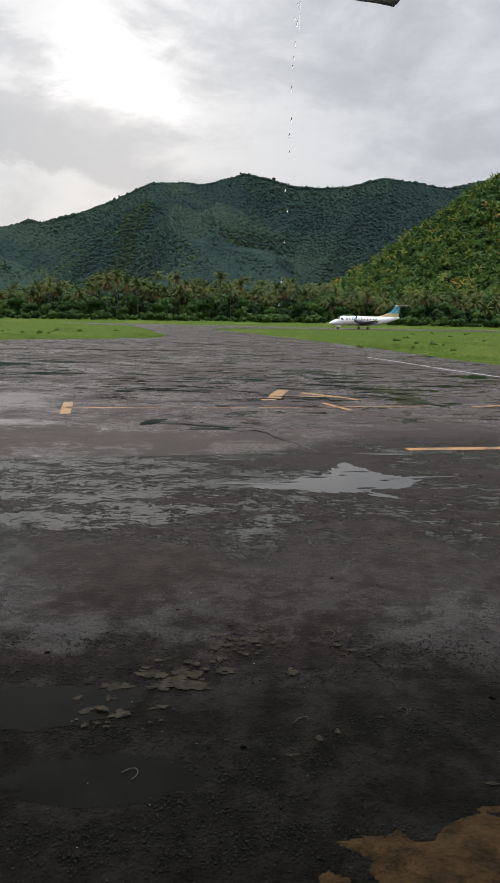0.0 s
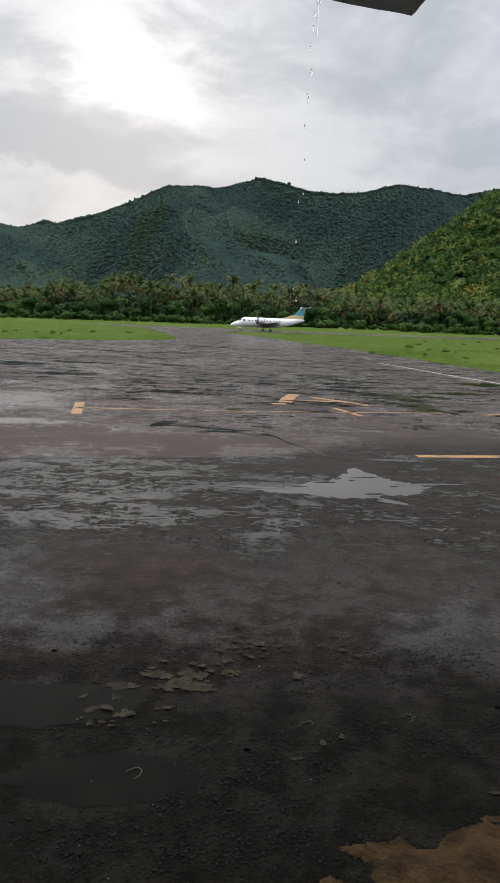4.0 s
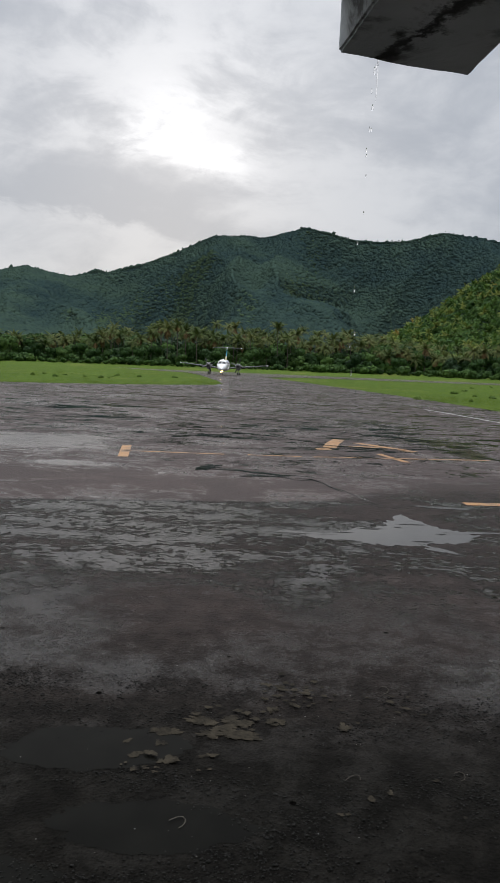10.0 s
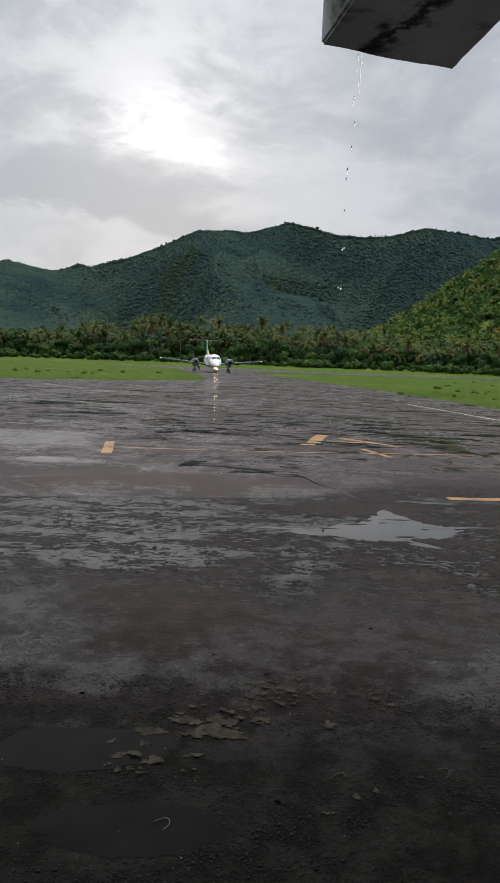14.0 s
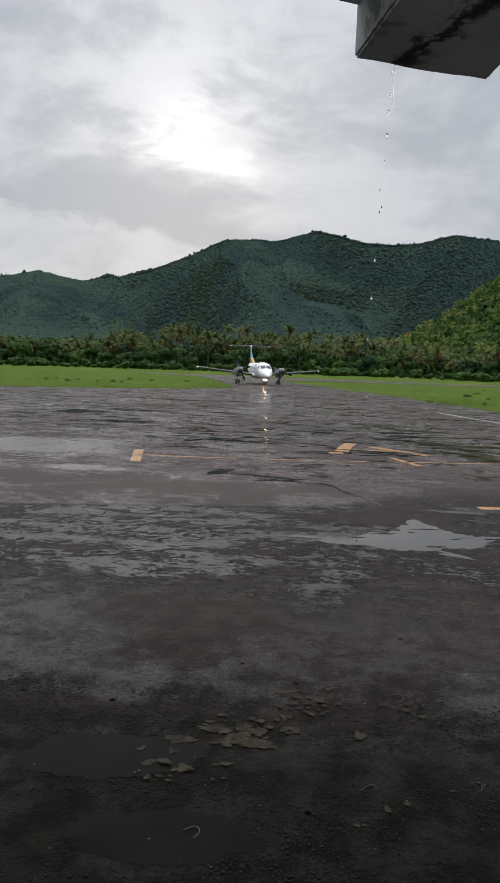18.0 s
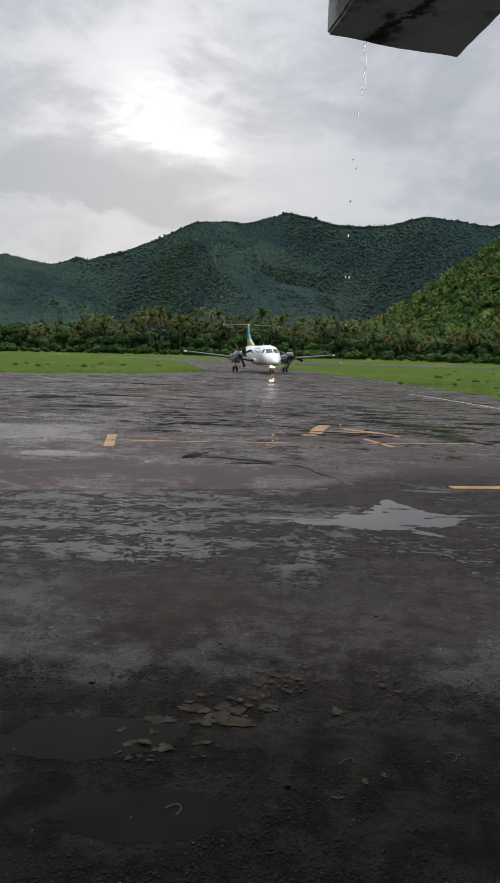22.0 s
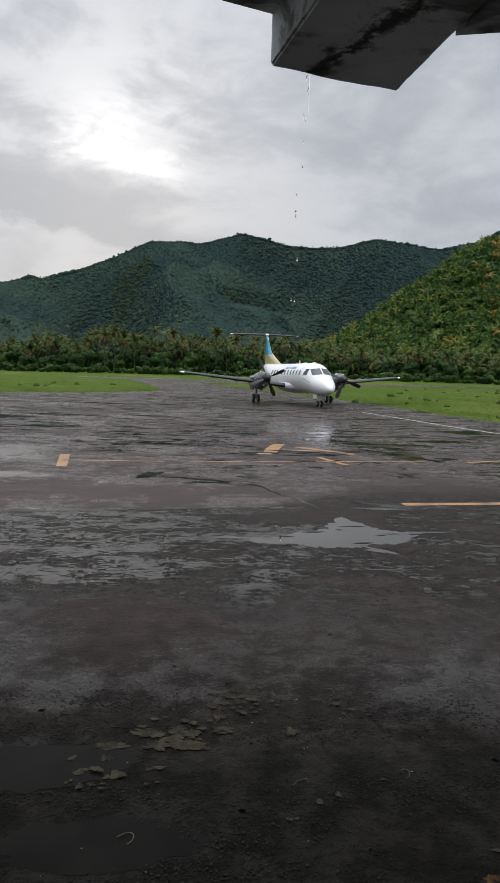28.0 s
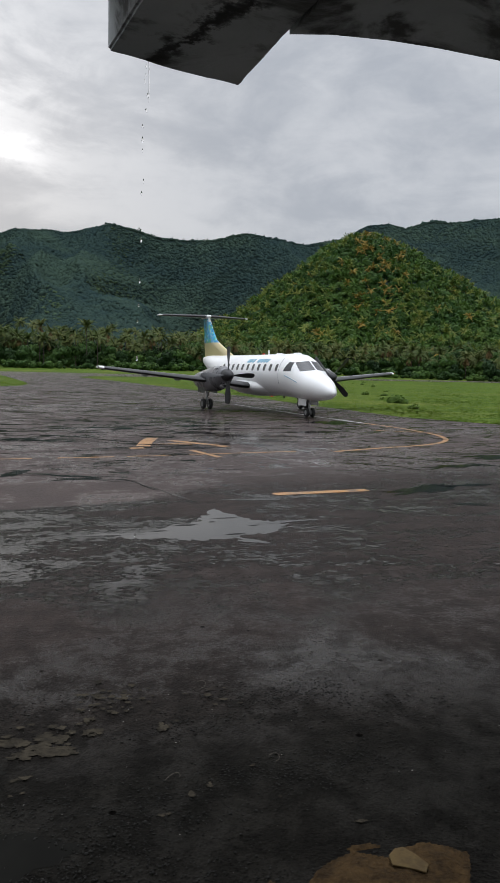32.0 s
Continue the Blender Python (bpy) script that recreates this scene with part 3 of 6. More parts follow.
# ---- painted lines ----
def line(name, points, width, mat, label, z=0.005):
    bm = bmesh.new()
    pts = [Vector((x, y, 0)) for x, y in points]
    left, right = [], []
    for i, p in enumerate(pts):
        d = (pts[min(i + 1, len(pts) - 1)] - pts[max(i - 1, 0)]).normalized()
        s = Vector((-d.y, d.x, 0)) * width / 2
        left.append(bm.verts.new((p.x + s.x, p.y + s.y, z)))
        right.append(bm.verts.new((p.x - s.x, p.y - s.y, z)))
    for i in range(len(pts) - 1):
        f = bm.faces.new((left[i], right[i], right[i + 1], left[i + 1]))
        f.normal_update()
        if f.normal.z < 0:
            f.normal_flip()
    return tagged(part(name, bm, mat, None, "", False), label, "marking", "painted markings", kind="structure")


def bow(a, b, c, n=10):
    """A smooth curve from a to c that bends towards b."""
    return [tuple((1 - t) ** 2 * np.array(a) + 2 * t * (1 - t) * np.array(b) + t * t * np.array(c)) for t in np.linspace(0, 1, n)]


line("stand_line", [(-3.95, 18.8), (-1.2, 18.95)], 0.13, YELLOW, "thin worn yellow line on the wet apron")
line("stand_line", [(-0.55, 19.05), (0.95, 19.2)], 0.13, YELLOW, "thin worn yellow line on the wet apron")
line("stand_line", [(1.3, 19.25), (3.2, 19.6), (6.5, 20.2)], 0.13, YELLOW, "thin worn yellow line on the wet apron")
line("corner_mark", [(-3.73, 17.6), (-4.13, 20.05)], 0.27, YELLOW, "short broad yellow corner bar on the apron")
line("lead_line", [(7.7, 20.1), (8.06, 20.22), (9.98, 21.1), *bow((9.98, 21.1), (14.2, 22.2), (14.12, 26.4), 14)[1:], (14.0, 28.4), (13.4, 31.0)], 0.20, YELLOW, "worn yellow taxi line that bends onto the stand")
line("lead_line", [(13.4, 31.0), (12.4, 35.4), (11.1, 43.4), (10.4, 46.5)], 0.17, WHITE_LINE, "faded pale taxi line")
line("lead_line", [(12.2, 27.4), (14.7, 26.0)], 0.14, YELLOW, "thin worn yellow line beside the bend")
line("stop_bar", [(3.82, 13.2), (5.95, 13.45)], 0.26, YELLOW, "broad orange bar on the apron")
line("arrow_head", [(1.95, 21.7), (2.15, 22.9), (2.5, 24.3)], 0.44, YELLOW, "broad arm of a worn orange arrow")
line("arrow_tail", [(1.5, 21.2), (1.95, 21.3)], 0.3, YELLOW, "short tail of a worn orange arrow")
line("arrow_edge", [(2.3, 22.2), (2.95, 22.35), (3.6, 22.3)], 0.24, YELLOW, "thin arm of a worn orange arrow")
line("arrow_edge", [(3.0, 23.4), (3.75, 22.6), (4.6, 21.5)], 0.34, YELLOW, "thin arm of a worn orange arrow")
line("cross_bar", [(3.32, 20.6), (3.86, 18.95)], 0.2, YELLOW, "short orange bar across the yellow line")


# ---- puddles ----
def blob(cx, cy, rx, ry, seed, turn=0.0, rag=0.35, n=64):
    out = []
    for t in np.linspace(0, 2 * math.pi, n, endpoint=False):
        w = 1 + rag * sum(k * noise.noise((math.cos(t) * f, math.sin(t) * f, seed + f)) for f, k in ((1.3, 1.2), (4.0, 0.6), (13.0, 0.28), (31.0, 0.16)))
        x, y = rx * w * math.cos(t), ry * w * math.sin(t)
        c, s = math.cos(turn), math.sin(turn)
        out.append((cx + c * x - s * y, cy + s * x + c * y))
    return out


def puddles():
    big = [(0.45, 10.08), (0.9, 10.32), (1.4, 10.65), (1.85, 10.95), (2.1, 11.5), (2.31, 11.95), (2.5, 11.6), (2.72, 11.15), (3.0, 10.85), (3.35, 10.5), (2.9, 10.05), (2.1, 9.75), (1.25, 9.9)]
    edge = [(x + 0.10 * noise.noise((x * 3, y * 3, 1.0)) + 0.09 * noise.noise((x * 11, y * 11, 5.0)), y + 0.14 * noise.noise((x * 3, y * 3, 8.0)) + 0.12 * noise.noise((x * 11, y * 11, 2.0))) for x, y in ragged(big, 0.025, 0.05, 2.0)]
    tagged(sheet("puddle", edge, 0.002, WATER, "wide shallow rain puddle with a pointed end", "puddle"), group="puddles on the apron")
    for i, (cx, cy, rx, ry) in enumerate(((2.36, 11.15, 0.26, 0.025), (1.62, 10.72, 0.15, 0.03), (2.34, 10.03, 0.13, 0.03), (2.12, 10.9, 0.05, 0.025), (1.2, 10.38, 0.12, 0.02), (2.75, 10.55, 0.10, 0.018))):
        tagged(sheet("grit_island", blob(cx, cy, rx, ry, 30.0 + i, 0.12, 0.8, 90), 0.006, GRIT, "dark sliver of grit standing out of a puddle", "grit"), group="grit in the wide puddle")
    for i, (cx, cy, rx, ry, turn) in enumerate(((-1.05, 4.17, 0.62, 0.24, 0.12), (-0.62, 3.42, 0.60, 0.20, 0.02), (-1.5, 3.0, 0.5, 0.16, 0.0))):
        tagged(sheet("puddle", blob(cx, cy, rx, ry, 20.0 + i, turn, 0.26, 160), 0.0015, MURKY, "shallow murky rain puddle among coarse grit", "puddle"), group="puddles on the apron")
    for cx, cy, rx, ry, seed, turn, rag in ((11.8, 31.5, 1.3, 0.9, 5.5, 0.3, 0.6), (12.8, 18.6, 1.4, 0.5, 6.1, 0.1, 0.6), (5.4, 29.2, 1.4, 0.7, 1.3, 0.2, 1.0), (6.0, 23.5, 1.1, 0.5, 2.7, -0.2, 1.0), (5.3, 22.1, 0.8, 0.35, 12.7, 0.2, 1.0), (4.3, 26.3, 0.9, 0.7, 8.1, 0.3, 1.0), (-2.4, 23.6, 0.9, 0.7, 3.9, 0.1, 1.0), (-9.3, 35, 2.0, 1.6, 4.4, 0.2, 1.0), (-1.4, 16.6, 0.34, 0.34, 5.2, 0.0, 1.0),
                                            (-0.1, 15.5, 0.5, 0.13, 6.6, 0.1, 1.0), (2.35, 19.4, 0.9, 0.28, 7.3, 0.1, 1.0), (3.5, 21.6, 0.8, 0.3, 9.4, -0.1, 1.0), (-6.6, 29.5, 1.4, 1.0, 10.2, 0.2, 1.0), (9.0, 26.5, 1.1, 0.5, 11.7, 0.2, 1.0), (7.3, 20.85, 0.32, 0.2, 3.1, 0.1, 0.5), (3.95, 21.3, 0.4, 0.16, 6.3, 0.4, 0.8), (5.7, 22.4, 0.55, 0.16, 14.3, -1.0, 0.8), (6.6, 20.6, 0.75, 0.11, 15.1, -1.05, 0.6), (5.6, 25.0, 1.1, 0.4, 16.9, 0.1, 1.0), (4.9, 27.8, 1.2, 0.5, 17.7, 0.2, 1.0), (7.3, 13.4, 0.85, 0.30, 18.3, 0.5, 0.8), (10.0, 16.75, 1.1, 0.2, 19.1, 0.15, 0.9), (7.3, 11.75, 0.4, 0.09, 20.7, -0.3, 0.9), (8.6, 13.8, 0.8, 0.10, 21.9, 0.1, 0.9), (3.3, 10.75, 0.42, 0.07, 22.3, 0.12, 0.9), (3.2, 12.7, 0.50, 0.07, 23.1, 0.0, 0.9), (0.5, 10.25, 0.42, 0.06, 24.7, 0.0, 0.9), (2.5, 9.55, 0.28, 0.08, 25.9, -0.8, 0.9)):
        if rx * ry < 0.12 or cx > 6.5:
            pools = [(cx, cy, rx, ry)]
        else:  # broken into a string of ragged pieces
            rng = random.Random(int(seed * 10))
            pools = [(cx + rng.uniform(-0.75, 0.75) * rx, cy + rng.uniform(-0.85, 0.85) * ry, rx * rng.uniform(0.22, 0.5), ry * rng.uniform(0.14, 0.32)) for _ in range(6)]
        for k, (px, py, pw, ph) in enumerate(pools):
            tagged(sheet("puddle", blob(px, py, pw, ph, seed + k, turn, rag, 150), 0.004 + 0.0003 * k, WATER, "shallow rain puddle on dark asphalt", "puddle"), group="puddles on the apron")


puddles()


def seam(points, width, seed):
    """A wandering open joint in the asphalt, filled with dark wet grit."""
    rng = random.Random(seed)
    pts = []
    for (x0, y0), (x1, y1) in zip(points, points[1:]):
        k = max(2, int(math.hypot(x1 - x0, y1 - y0) / 0.35))
        pts += [(x0 + (x1 - x0) * i / k + rng.uniform(-0.06, 0.06), y0 + (y1 - y0) * i / k + rng.uniform(-0.12, 0.12)) for i in range(k)]
    bm = bmesh.new()
    up, lo = [], []
    for i, (x, y) in enumerate(pts):
        w = width * rng.uniform(0.2, 1.3) * min(1, (i + 0.3) / 4, (len(pts) - i) / 4)
        up.append(bm.verts.new((x, y + w, 0.006)))
        lo.append(bm.verts.new((x, y - w, 0.006)))
    for i in range(len(pts) - 1):
        bm.faces.new((lo[i], lo[i + 1], up[i + 1], up[i]))
    bmesh.ops.recalc_face_normals(bm, faces=bm.faces)
    for f in bm.faces:
        if f.normal.z < 0:
            f.normal_flip()
    tagged(part("joint", bm, WATER, None, "", False), "dark open joint in the asphalt holding water", "crack", "open joints in the apron", kind="structure")


for i, (pts, w) in enumerate((([(7.6, 19.6), (9.0, 18.6), (10.8, 17.0), (12.6, 14.9)], 0.10), ([(11.8, 30.5), (13.0, 26.6), (13.6, 22.0), (14.5, 19.6)], 0.14), ([(1.2, 22.3), (3.8, 22.0), (5.2, 21.4)], 0.16), ([(-2.6, 24.0), (-1.2, 23.6), (0.3, 22.8)], 0.2), ([(-1.8, 16.3), (0.0, 15.9), (1.4, 15.4)], 0.1), ([(3.0, 34), (5.5, 31), (8.6, 29.5)], 0.28),
                              ([(-10, 38), (-7, 37), (-4.2, 36)], 0.3), ([(-3, 33), (0, 32), (2, 31.5)], 0.22), ([(6, 44), (9, 40), (11, 38)], 0.35), ([(-12, 52), (-7, 50), (-2, 51)], 0.45), ([(0, 48), (4, 46), (6, 47)], 0.4), ([(-4, 66), (2, 62), (7, 60)], 0.5), ([(-0.6, 28.5), (1.6, 28), (3.2, 27)], 0.2), ([(2.6, 17.2), (3.6, 16.6), (4.4, 16.9)], 0.07), ([(-0.6, 15.6), (0.4, 15.4), (1.05, 15.2), (1.7, 13.7), (2.25, 12.2)], 0.045))):
    seam(pts, w, i)
for i, (pts, w) in enumerate((([(7.1, 19.4), (7.2, 18.0), (7.55, 17.2), (8.2, 16.9), (8.6, 16.1), (8.9, 15.1), (9.3, 14.2)], 0.07), ([(7.0, 16.6), (7.4, 16.1), (7.8, 15.8)], 0.07), ([(8.8, 16.2), (9.8, 16.7), (11.2, 17.0)], 0.22), ([(6.0, 13.25), (6.7, 13.2), (7.7, 14.0), (8.1, 13.6)], 0.12), ([(6.9, 12.9), (7.1, 11.9), (7.6, 11.6)], 0.06), ([(9.4, 30.0), (10.0, 29.2), (10.7, 27.6), (11.0, 25.0), (11.6, 24.3)], 0.16),
                              ([(-1.1, 15.45), (-0.1, 15.4), (1.2, 15.05), (1.38, 14.1), (1.65, 13.4), (2.0, 12.7)], 0.045), ([(2.6, 24.2), (3.2, 23.9), (3.7, 24.1)], 0.14), ([(1.5, 20.9), (2.6, 21.0), (3.8, 21.1), (4.1, 21.2)], 0.16), ([(-1.8, 25.5), (0.0, 24.6), (1.2, 23.4), (2.0, 22.6)], 0.12), ([(-0.6, 18.6), (0.0, 18.2), (0.5, 17.9)], 0.10), ([(-1.0, 17.4), (-0.4, 17.2)], 0.12), ([(1.0, 18.6), (1.6, 18.3), (2.2, 18.5)], 0.06), ([(2.4, 27.6), (3.6, 26.5), (5.2, 25.8), (6.4, 25.2)], 0.22))):
    seam(pts, w, 40 + i)


# ---- mountains and the near hill ----
def profile(az, rows):
    a = np.array(rows)
    return np.interp(az, a[:, 0], a[:, 1])


RIDGE = ((-75, 5.0), (-45, 6.5), (-30, 5.2), (-22, 6.2), (-20.8, 6.45), (-19.5, 6.78), (-18.5, 6.55), (-17.5, 6.36), (-16.1, 6.22), (-15, 6.5), (-14.2, 6.78), (-13.4, 6.7), (-12.6, 6.92), (-10.9, 7.38), (-7.9, 8.55), (-6.2, 9.4), (-4.9, 10.0), (-2.3, 10.05), (-1, 9.95), (1.2, 10.5), (2.4, 10.9), (4.4, 10.5),
         (6.1, 10.05), (8.3, 9.9), (10.5, 10.0), (13.2, 10.62), (15.5, 10.2), (18.3, 9.75), (20.5, 10.2), (24, 10.0), (28, 9.0), (34, 8.2), (45, 7), (75, 5))
BACK = ((10, 5.0), (15, 7.0), (19, 9.0), (21.2, 10.2), (22.7, 11.15), (24.5, 11.4), (25.8, 11.0), (27.9, 11.5), (29.2, 11.35), (32.8, 11.55), (36, 11.2), (45, 10), (75, 6))
HILL = ((6, 0.0), (8.5, 1.3), (10.5, 2.5), (12.5, 3.7), (14.8, 5.45), (17, 6.85), (18.8, 8.3), (20.6, 9.35), (21.9, 9.85), (23.2, 9.85), (25, 9.35), (26.8, 8.4), (29.5, 6.85), (31.6, 5.5), (33.5, 4.4), (38, 2.4), (43, 0.4), (46, 0.0))
EYE_Z = 2.5


def fbm(x, y, seed, octaves=4):
    """Smooth random relief of arrays, by summed sines of turned directions."""
    r = np.random.RandomState(seed)
    out = 0
    for o in range(octaves):
        for _ in range(3):
            a, p = r.uniform(0, 2 * math.pi), r.uniform(0, 2 * math.pi)
            k = 2.0 ** o * r.uniform(0.7, 1.3)
            out = out + np.sin((x * math.cos(a) + y * math.sin(a)) * k + p) / (1.9 ** o)
    return out / 4.5


def range_height(az, r, rows, foot, crest, seed, spur):
    s = np.clip((r - foot) / (crest - foot), 0, 1)
    el = np.tan(np.radians(profile(az, rows)))
    rid = 1 - np.abs(fbm(az * 0.26 + s * 1.6, s * 1.6 - az * 0.06, seed, 3))
    g = s ** 0.78 * (1 - spur * (1 - rid) * np.sin(math.pi * np.clip(s, 0, 1)) * 1.9)
    z = EYE_Z * s + r * el * np.clip(g, 0, 1)
    for row in SPURS if seed == 11 else ():
        z = z + spur_fold(az, s, row)[0] * r
    return z


# long spurs that run down the ridge: place along the ridge at four heights, and size
SPURS = ((-5.4, -5.0, -8.4, -11.6, 1.1), (-8.4, -11.2, -13.0, -15.0, 0.5), (-17.0, -17.4, -19.0, -21.0, 0.12), (6.5, 4.5, 1.5, -1.0, 0.7), (12.0, 9.0, 7.0, 4.5, 0.7))


def spur_fold(az, s, row):
    """The height that a spur adds, and how far its open upper side reaches."""
    line = np.interp(s, [0.45, 0.65, 0.82, 0.95], row[3::-1])
    d = az - line
    fade = smooth01((0.98 - s) / 0.14) * smooth01((s - 0.25) / 0.2)
    up = 0.026 * row[4] * fade * np.where(d < 0, np.exp(-((d / 2.6) ** 2)), np.exp(-((d / 0.8) ** 2)))
    return up, fade * row[4] * np.exp(-(((d + 1.1) / 1.7) ** 2))


def terrain(name, az0, az1, foot, crest, back, rows, seed, spur, mat, label, nr=150, step=0.16):
    az, s = np.arange(az0, az1 + step, step), np.linspace(0, 1, nr)
    r = np.concatenate([foot + (crest - foot) * s, [crest + (back - crest) * 0.5, back]])
    A, R = np.meshgrid(az, r)
    Z = range_height(A, np.minimum(R, crest), rows, foot, crest, seed, spur)
    Z[-2] *= 0.75
    Z[-1] = 0
    v = np.stack([R * np.sin(np.radians(A)), R * np.cos(np.radians(A)), Z], -1).reshape(-1, 3)
    n, i = len(az), np.arange(len(az) * (len(r) - 1)).reshape(-1, len(az))[:, :-1].ravel()
    f = np.stack([i, i + 1, i + 1 + n, i + n], -1)
    return tagged(new(name, mesh_of(name, v, f, mat, True)), label, "mountain", kind="structure")


ICO_V = np.array([(0, 0, 1), *[(0.894 * math.cos(a), 0.894 * math.sin(a), 0.447) for a in np.arange(5) * 1.2566], *[(0.894 * math.cos(a), 0.894 * math.sin(a), -0.447) for a in np.arange(5) * 1.2566 + 0.628], (0, 0, -1)])
ICO_F = np.array([(0, 1 + i, 1 + (i + 1) % 5) for i in range(5)] + [(1 + i, 6 + i, 1 + (i + 1) % 5) for i in range(5)] + [(1 + (i + 1) % 5, 6 + i, 6 + (i + 1) % 5) for i in range(5)] + [(11, 6 + (i + 1) % 5, 6 + i) for i in range(5)])


def crowns(name, places, sizes, mat, label, rng, tall=1.0, uneven=0.5):
    """Many small uneven tree crowns, joined."""
    n = len(places)
    jig = 1 + rng.uniform(-uneven, uneven * 0.8, (n, 12, 3))
    sc = sizes[:, None, None] * np.stack([rng.uniform(0.8, 1.25, n), rng.uniform(0.8, 1.25, n), rng.uniform(0.7, 1.2, n) * tall], -1)[:, None, :]
    v = ICO_V[None] * jig * sc + places[:, None, :]
    f = ICO_F[None] + (np.arange(n) * 12)[:, None, None]
    return tagged(new(name, mesh_of(name, v.reshape(-1, 3), f.reshape(-1, 3), mat, True)), label, "forest", kind="stuff")


def mountain_forest():
    rng = np.random.RandomState(5)
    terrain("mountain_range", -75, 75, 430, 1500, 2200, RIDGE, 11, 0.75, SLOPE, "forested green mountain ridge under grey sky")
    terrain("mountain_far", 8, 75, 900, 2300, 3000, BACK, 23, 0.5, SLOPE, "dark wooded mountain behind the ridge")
    for rows, foot, crest, seed, spur, n, a0, a1, lo, hi, name in ((RIDGE, 430, 1500, 11, 0.75, 125000, -24, 40, 1.5, 3.6, "mountain_forest"), (BACK, 900, 2300, 23, 0.5, 20000, 15, 42, 2.4, 5.0, "far_forest")):
        az, s = rng.uniform(a0, a1, n), rng.uniform(0.02, 1.0, n) ** 0.8
        s[: n // 30] = 1.0
        bare = fbm(az * 0.5, s * 5 + 3, 77, 3) + (2.6 * sum(spur_fold(az, s, row)[1] for row in SPURS[:3]) if seed == 11 else 0)
        keep = (bare + rng.uniform(-0.6, 0.6, n) < 0.85) | (s > 0.99) | (rng.uniform(0, 1, n) < 0.12)
        if name == "mountain_forest":  # low scrub on the open spurs
            a2, s2 = az[~keep], s[~keep]
            r2 = foot + (crest - foot) * s2
            q = np.stack([r2 * np.sin(np.radians(a2)), r2 * np.cos(np.radians(a2)), range_height(a2, r2, rows, foot, crest, seed, spur)], -1)
            crowns("mountain_scrub", q, rng.uniform(2.0, 4.0, len(a2)), SCRUB, "pale green low scrub on the open spurs", rng, 0.5)
        az, s = az[keep], s[keep]
        r = foot + (crest - foot) * s
        z = range_height(az, r, rows, foot, crest, seed, spur)
        size = rng.uniform(lo, hi, len(az)) * (0.7 + 0.5 * s) * np.where(rng.uniform(0, 1, len(az)) < 0.06, 1.5, 1.0) * np.where(s > 0.99, rng.uniform(0.35, 0.9, len(s)), 1.0)
        z = z + np.where((s > 0.99) & (rng.uniform(0, 1, len(s)) < 0.012), rng.uniform(2, 5, len(s)), 0)
        p = np.stack([r * np.sin(np.radians(az)), r * np.cos(np.radians(az)), z + size * 0.18], -1)
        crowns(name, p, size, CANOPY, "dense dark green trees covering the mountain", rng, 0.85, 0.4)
        a3 = rng.uniform(a0, a1, 3600)
        grow = np.clip(0.9 + 0.8 * fbm(a3 * 2.2, a3 * 0, seed + 2, 4), 0.25, 2.0)
        size = rng.uniform(1.0, 3.2, len(a3)) * grow * crest / 1500
        tall = rng.uniform(0, 1, len(a3)) < 0.03
        size = np.where(tall, rng.uniform(1.3, 2.4, len(a3)), size)
        z = range_height(a3, np.full(len(a3), float(crest)), rows, foot, crest, seed, spur) + size * rng.uniform(-0.3, 0.8, len(a3)) + np.where(tall, rng.uniform(1.0, 3.0, len(a3)), 0)
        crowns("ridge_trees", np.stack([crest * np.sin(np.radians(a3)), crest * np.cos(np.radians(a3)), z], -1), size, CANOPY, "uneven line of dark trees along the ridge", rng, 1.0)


def hill_height(az, r):
    d = (r - 440) / 175
    b = np.where(np.abs(d) < 1, 0.5 + 0.5 * np.cos(math.pi * np.clip(d, -1, 1)), 0)
    return r * np.tan(np.radians(profile(az, HILL))) * b * (1 - 0.10 * (1 - b) * (1 + fbm(az * 0.8, r * 0.02, 5)))


def leaf_cards(places, sizes, rng, count, flat=0.6):
    """Clusters of small bent leaf sprays round each place: arrays of quads."""
    n = len(places)
    d = rng.normal(size=(n, count, 3))
    d[..., 2] = np.abs(d[..., 2]) * 0.9 - 0.25
    d /= np.linalg.norm(d, axis=-1, keepdims=True)
    c = places[:, None, :] + d * sizes[:, None, None] * rng.uniform(0.65, 1.05, (n, count, 1)) * np.array([1, 1, flat + 0.2])
    u = np.cross(d, rng.normal(size=(n, count, 3)))
    u /= np.linalg.norm(u, axis=-1, keepdims=True) + 1e-9
    w = np.cross(d, u) + d * rng.uniform(-0.5, 0.5, (n, count, 1))
    h = sizes[:, None, None] * rng.uniform(0.15, 0.30, (n, count, 1))
    q = np.stack([c - u * h, c - w * h * 0.8, c + u * h, c + w * h * 0.8], 2)
    return q.reshape(-1, 3), np.arange(n * count * 4).reshape(-1, 4)


def frond(rng, az, rise, length, droop, seg=7, leaf=1.05):
    """One palm frond: leaflets in pairs along a bending rib."""
    v, f = [], []
    p, el = np.zeros(3), rise
    out = np.array([math.cos(az), math.sin(az), 0])
    side = np.array([-math.sin(az), math.cos(az), 0])
    step = length / seg
    for i in range(seg):
        w = out * math.cos(el) + np.array([0, 0, math.sin(el)])
        q = p + w * step
        t = (i + 0.5) / seg
        for sgn in (-1, 1):
            for h in (0.1, 0.6):
                a = p + w * step * h
                ll = leaf * (0.45 + 0.8 * math.sin(math.pi * min(1, t + 0.12))) * rng.uniform(0.8, 1.15)
                tip = a + side * sgn * ll * 0.62 + w * ll * 0.45 - np.array([0, 0, ll * rng.uniform(0.25, 0.6)])
                k = len(v)
                v += [a, a + w * step * 0.62, tip]
                f.append((k, k + 1, k + 2))
        p, el = q, el - droop * (0.4 + t)
    return np.array(v), np.array(f)


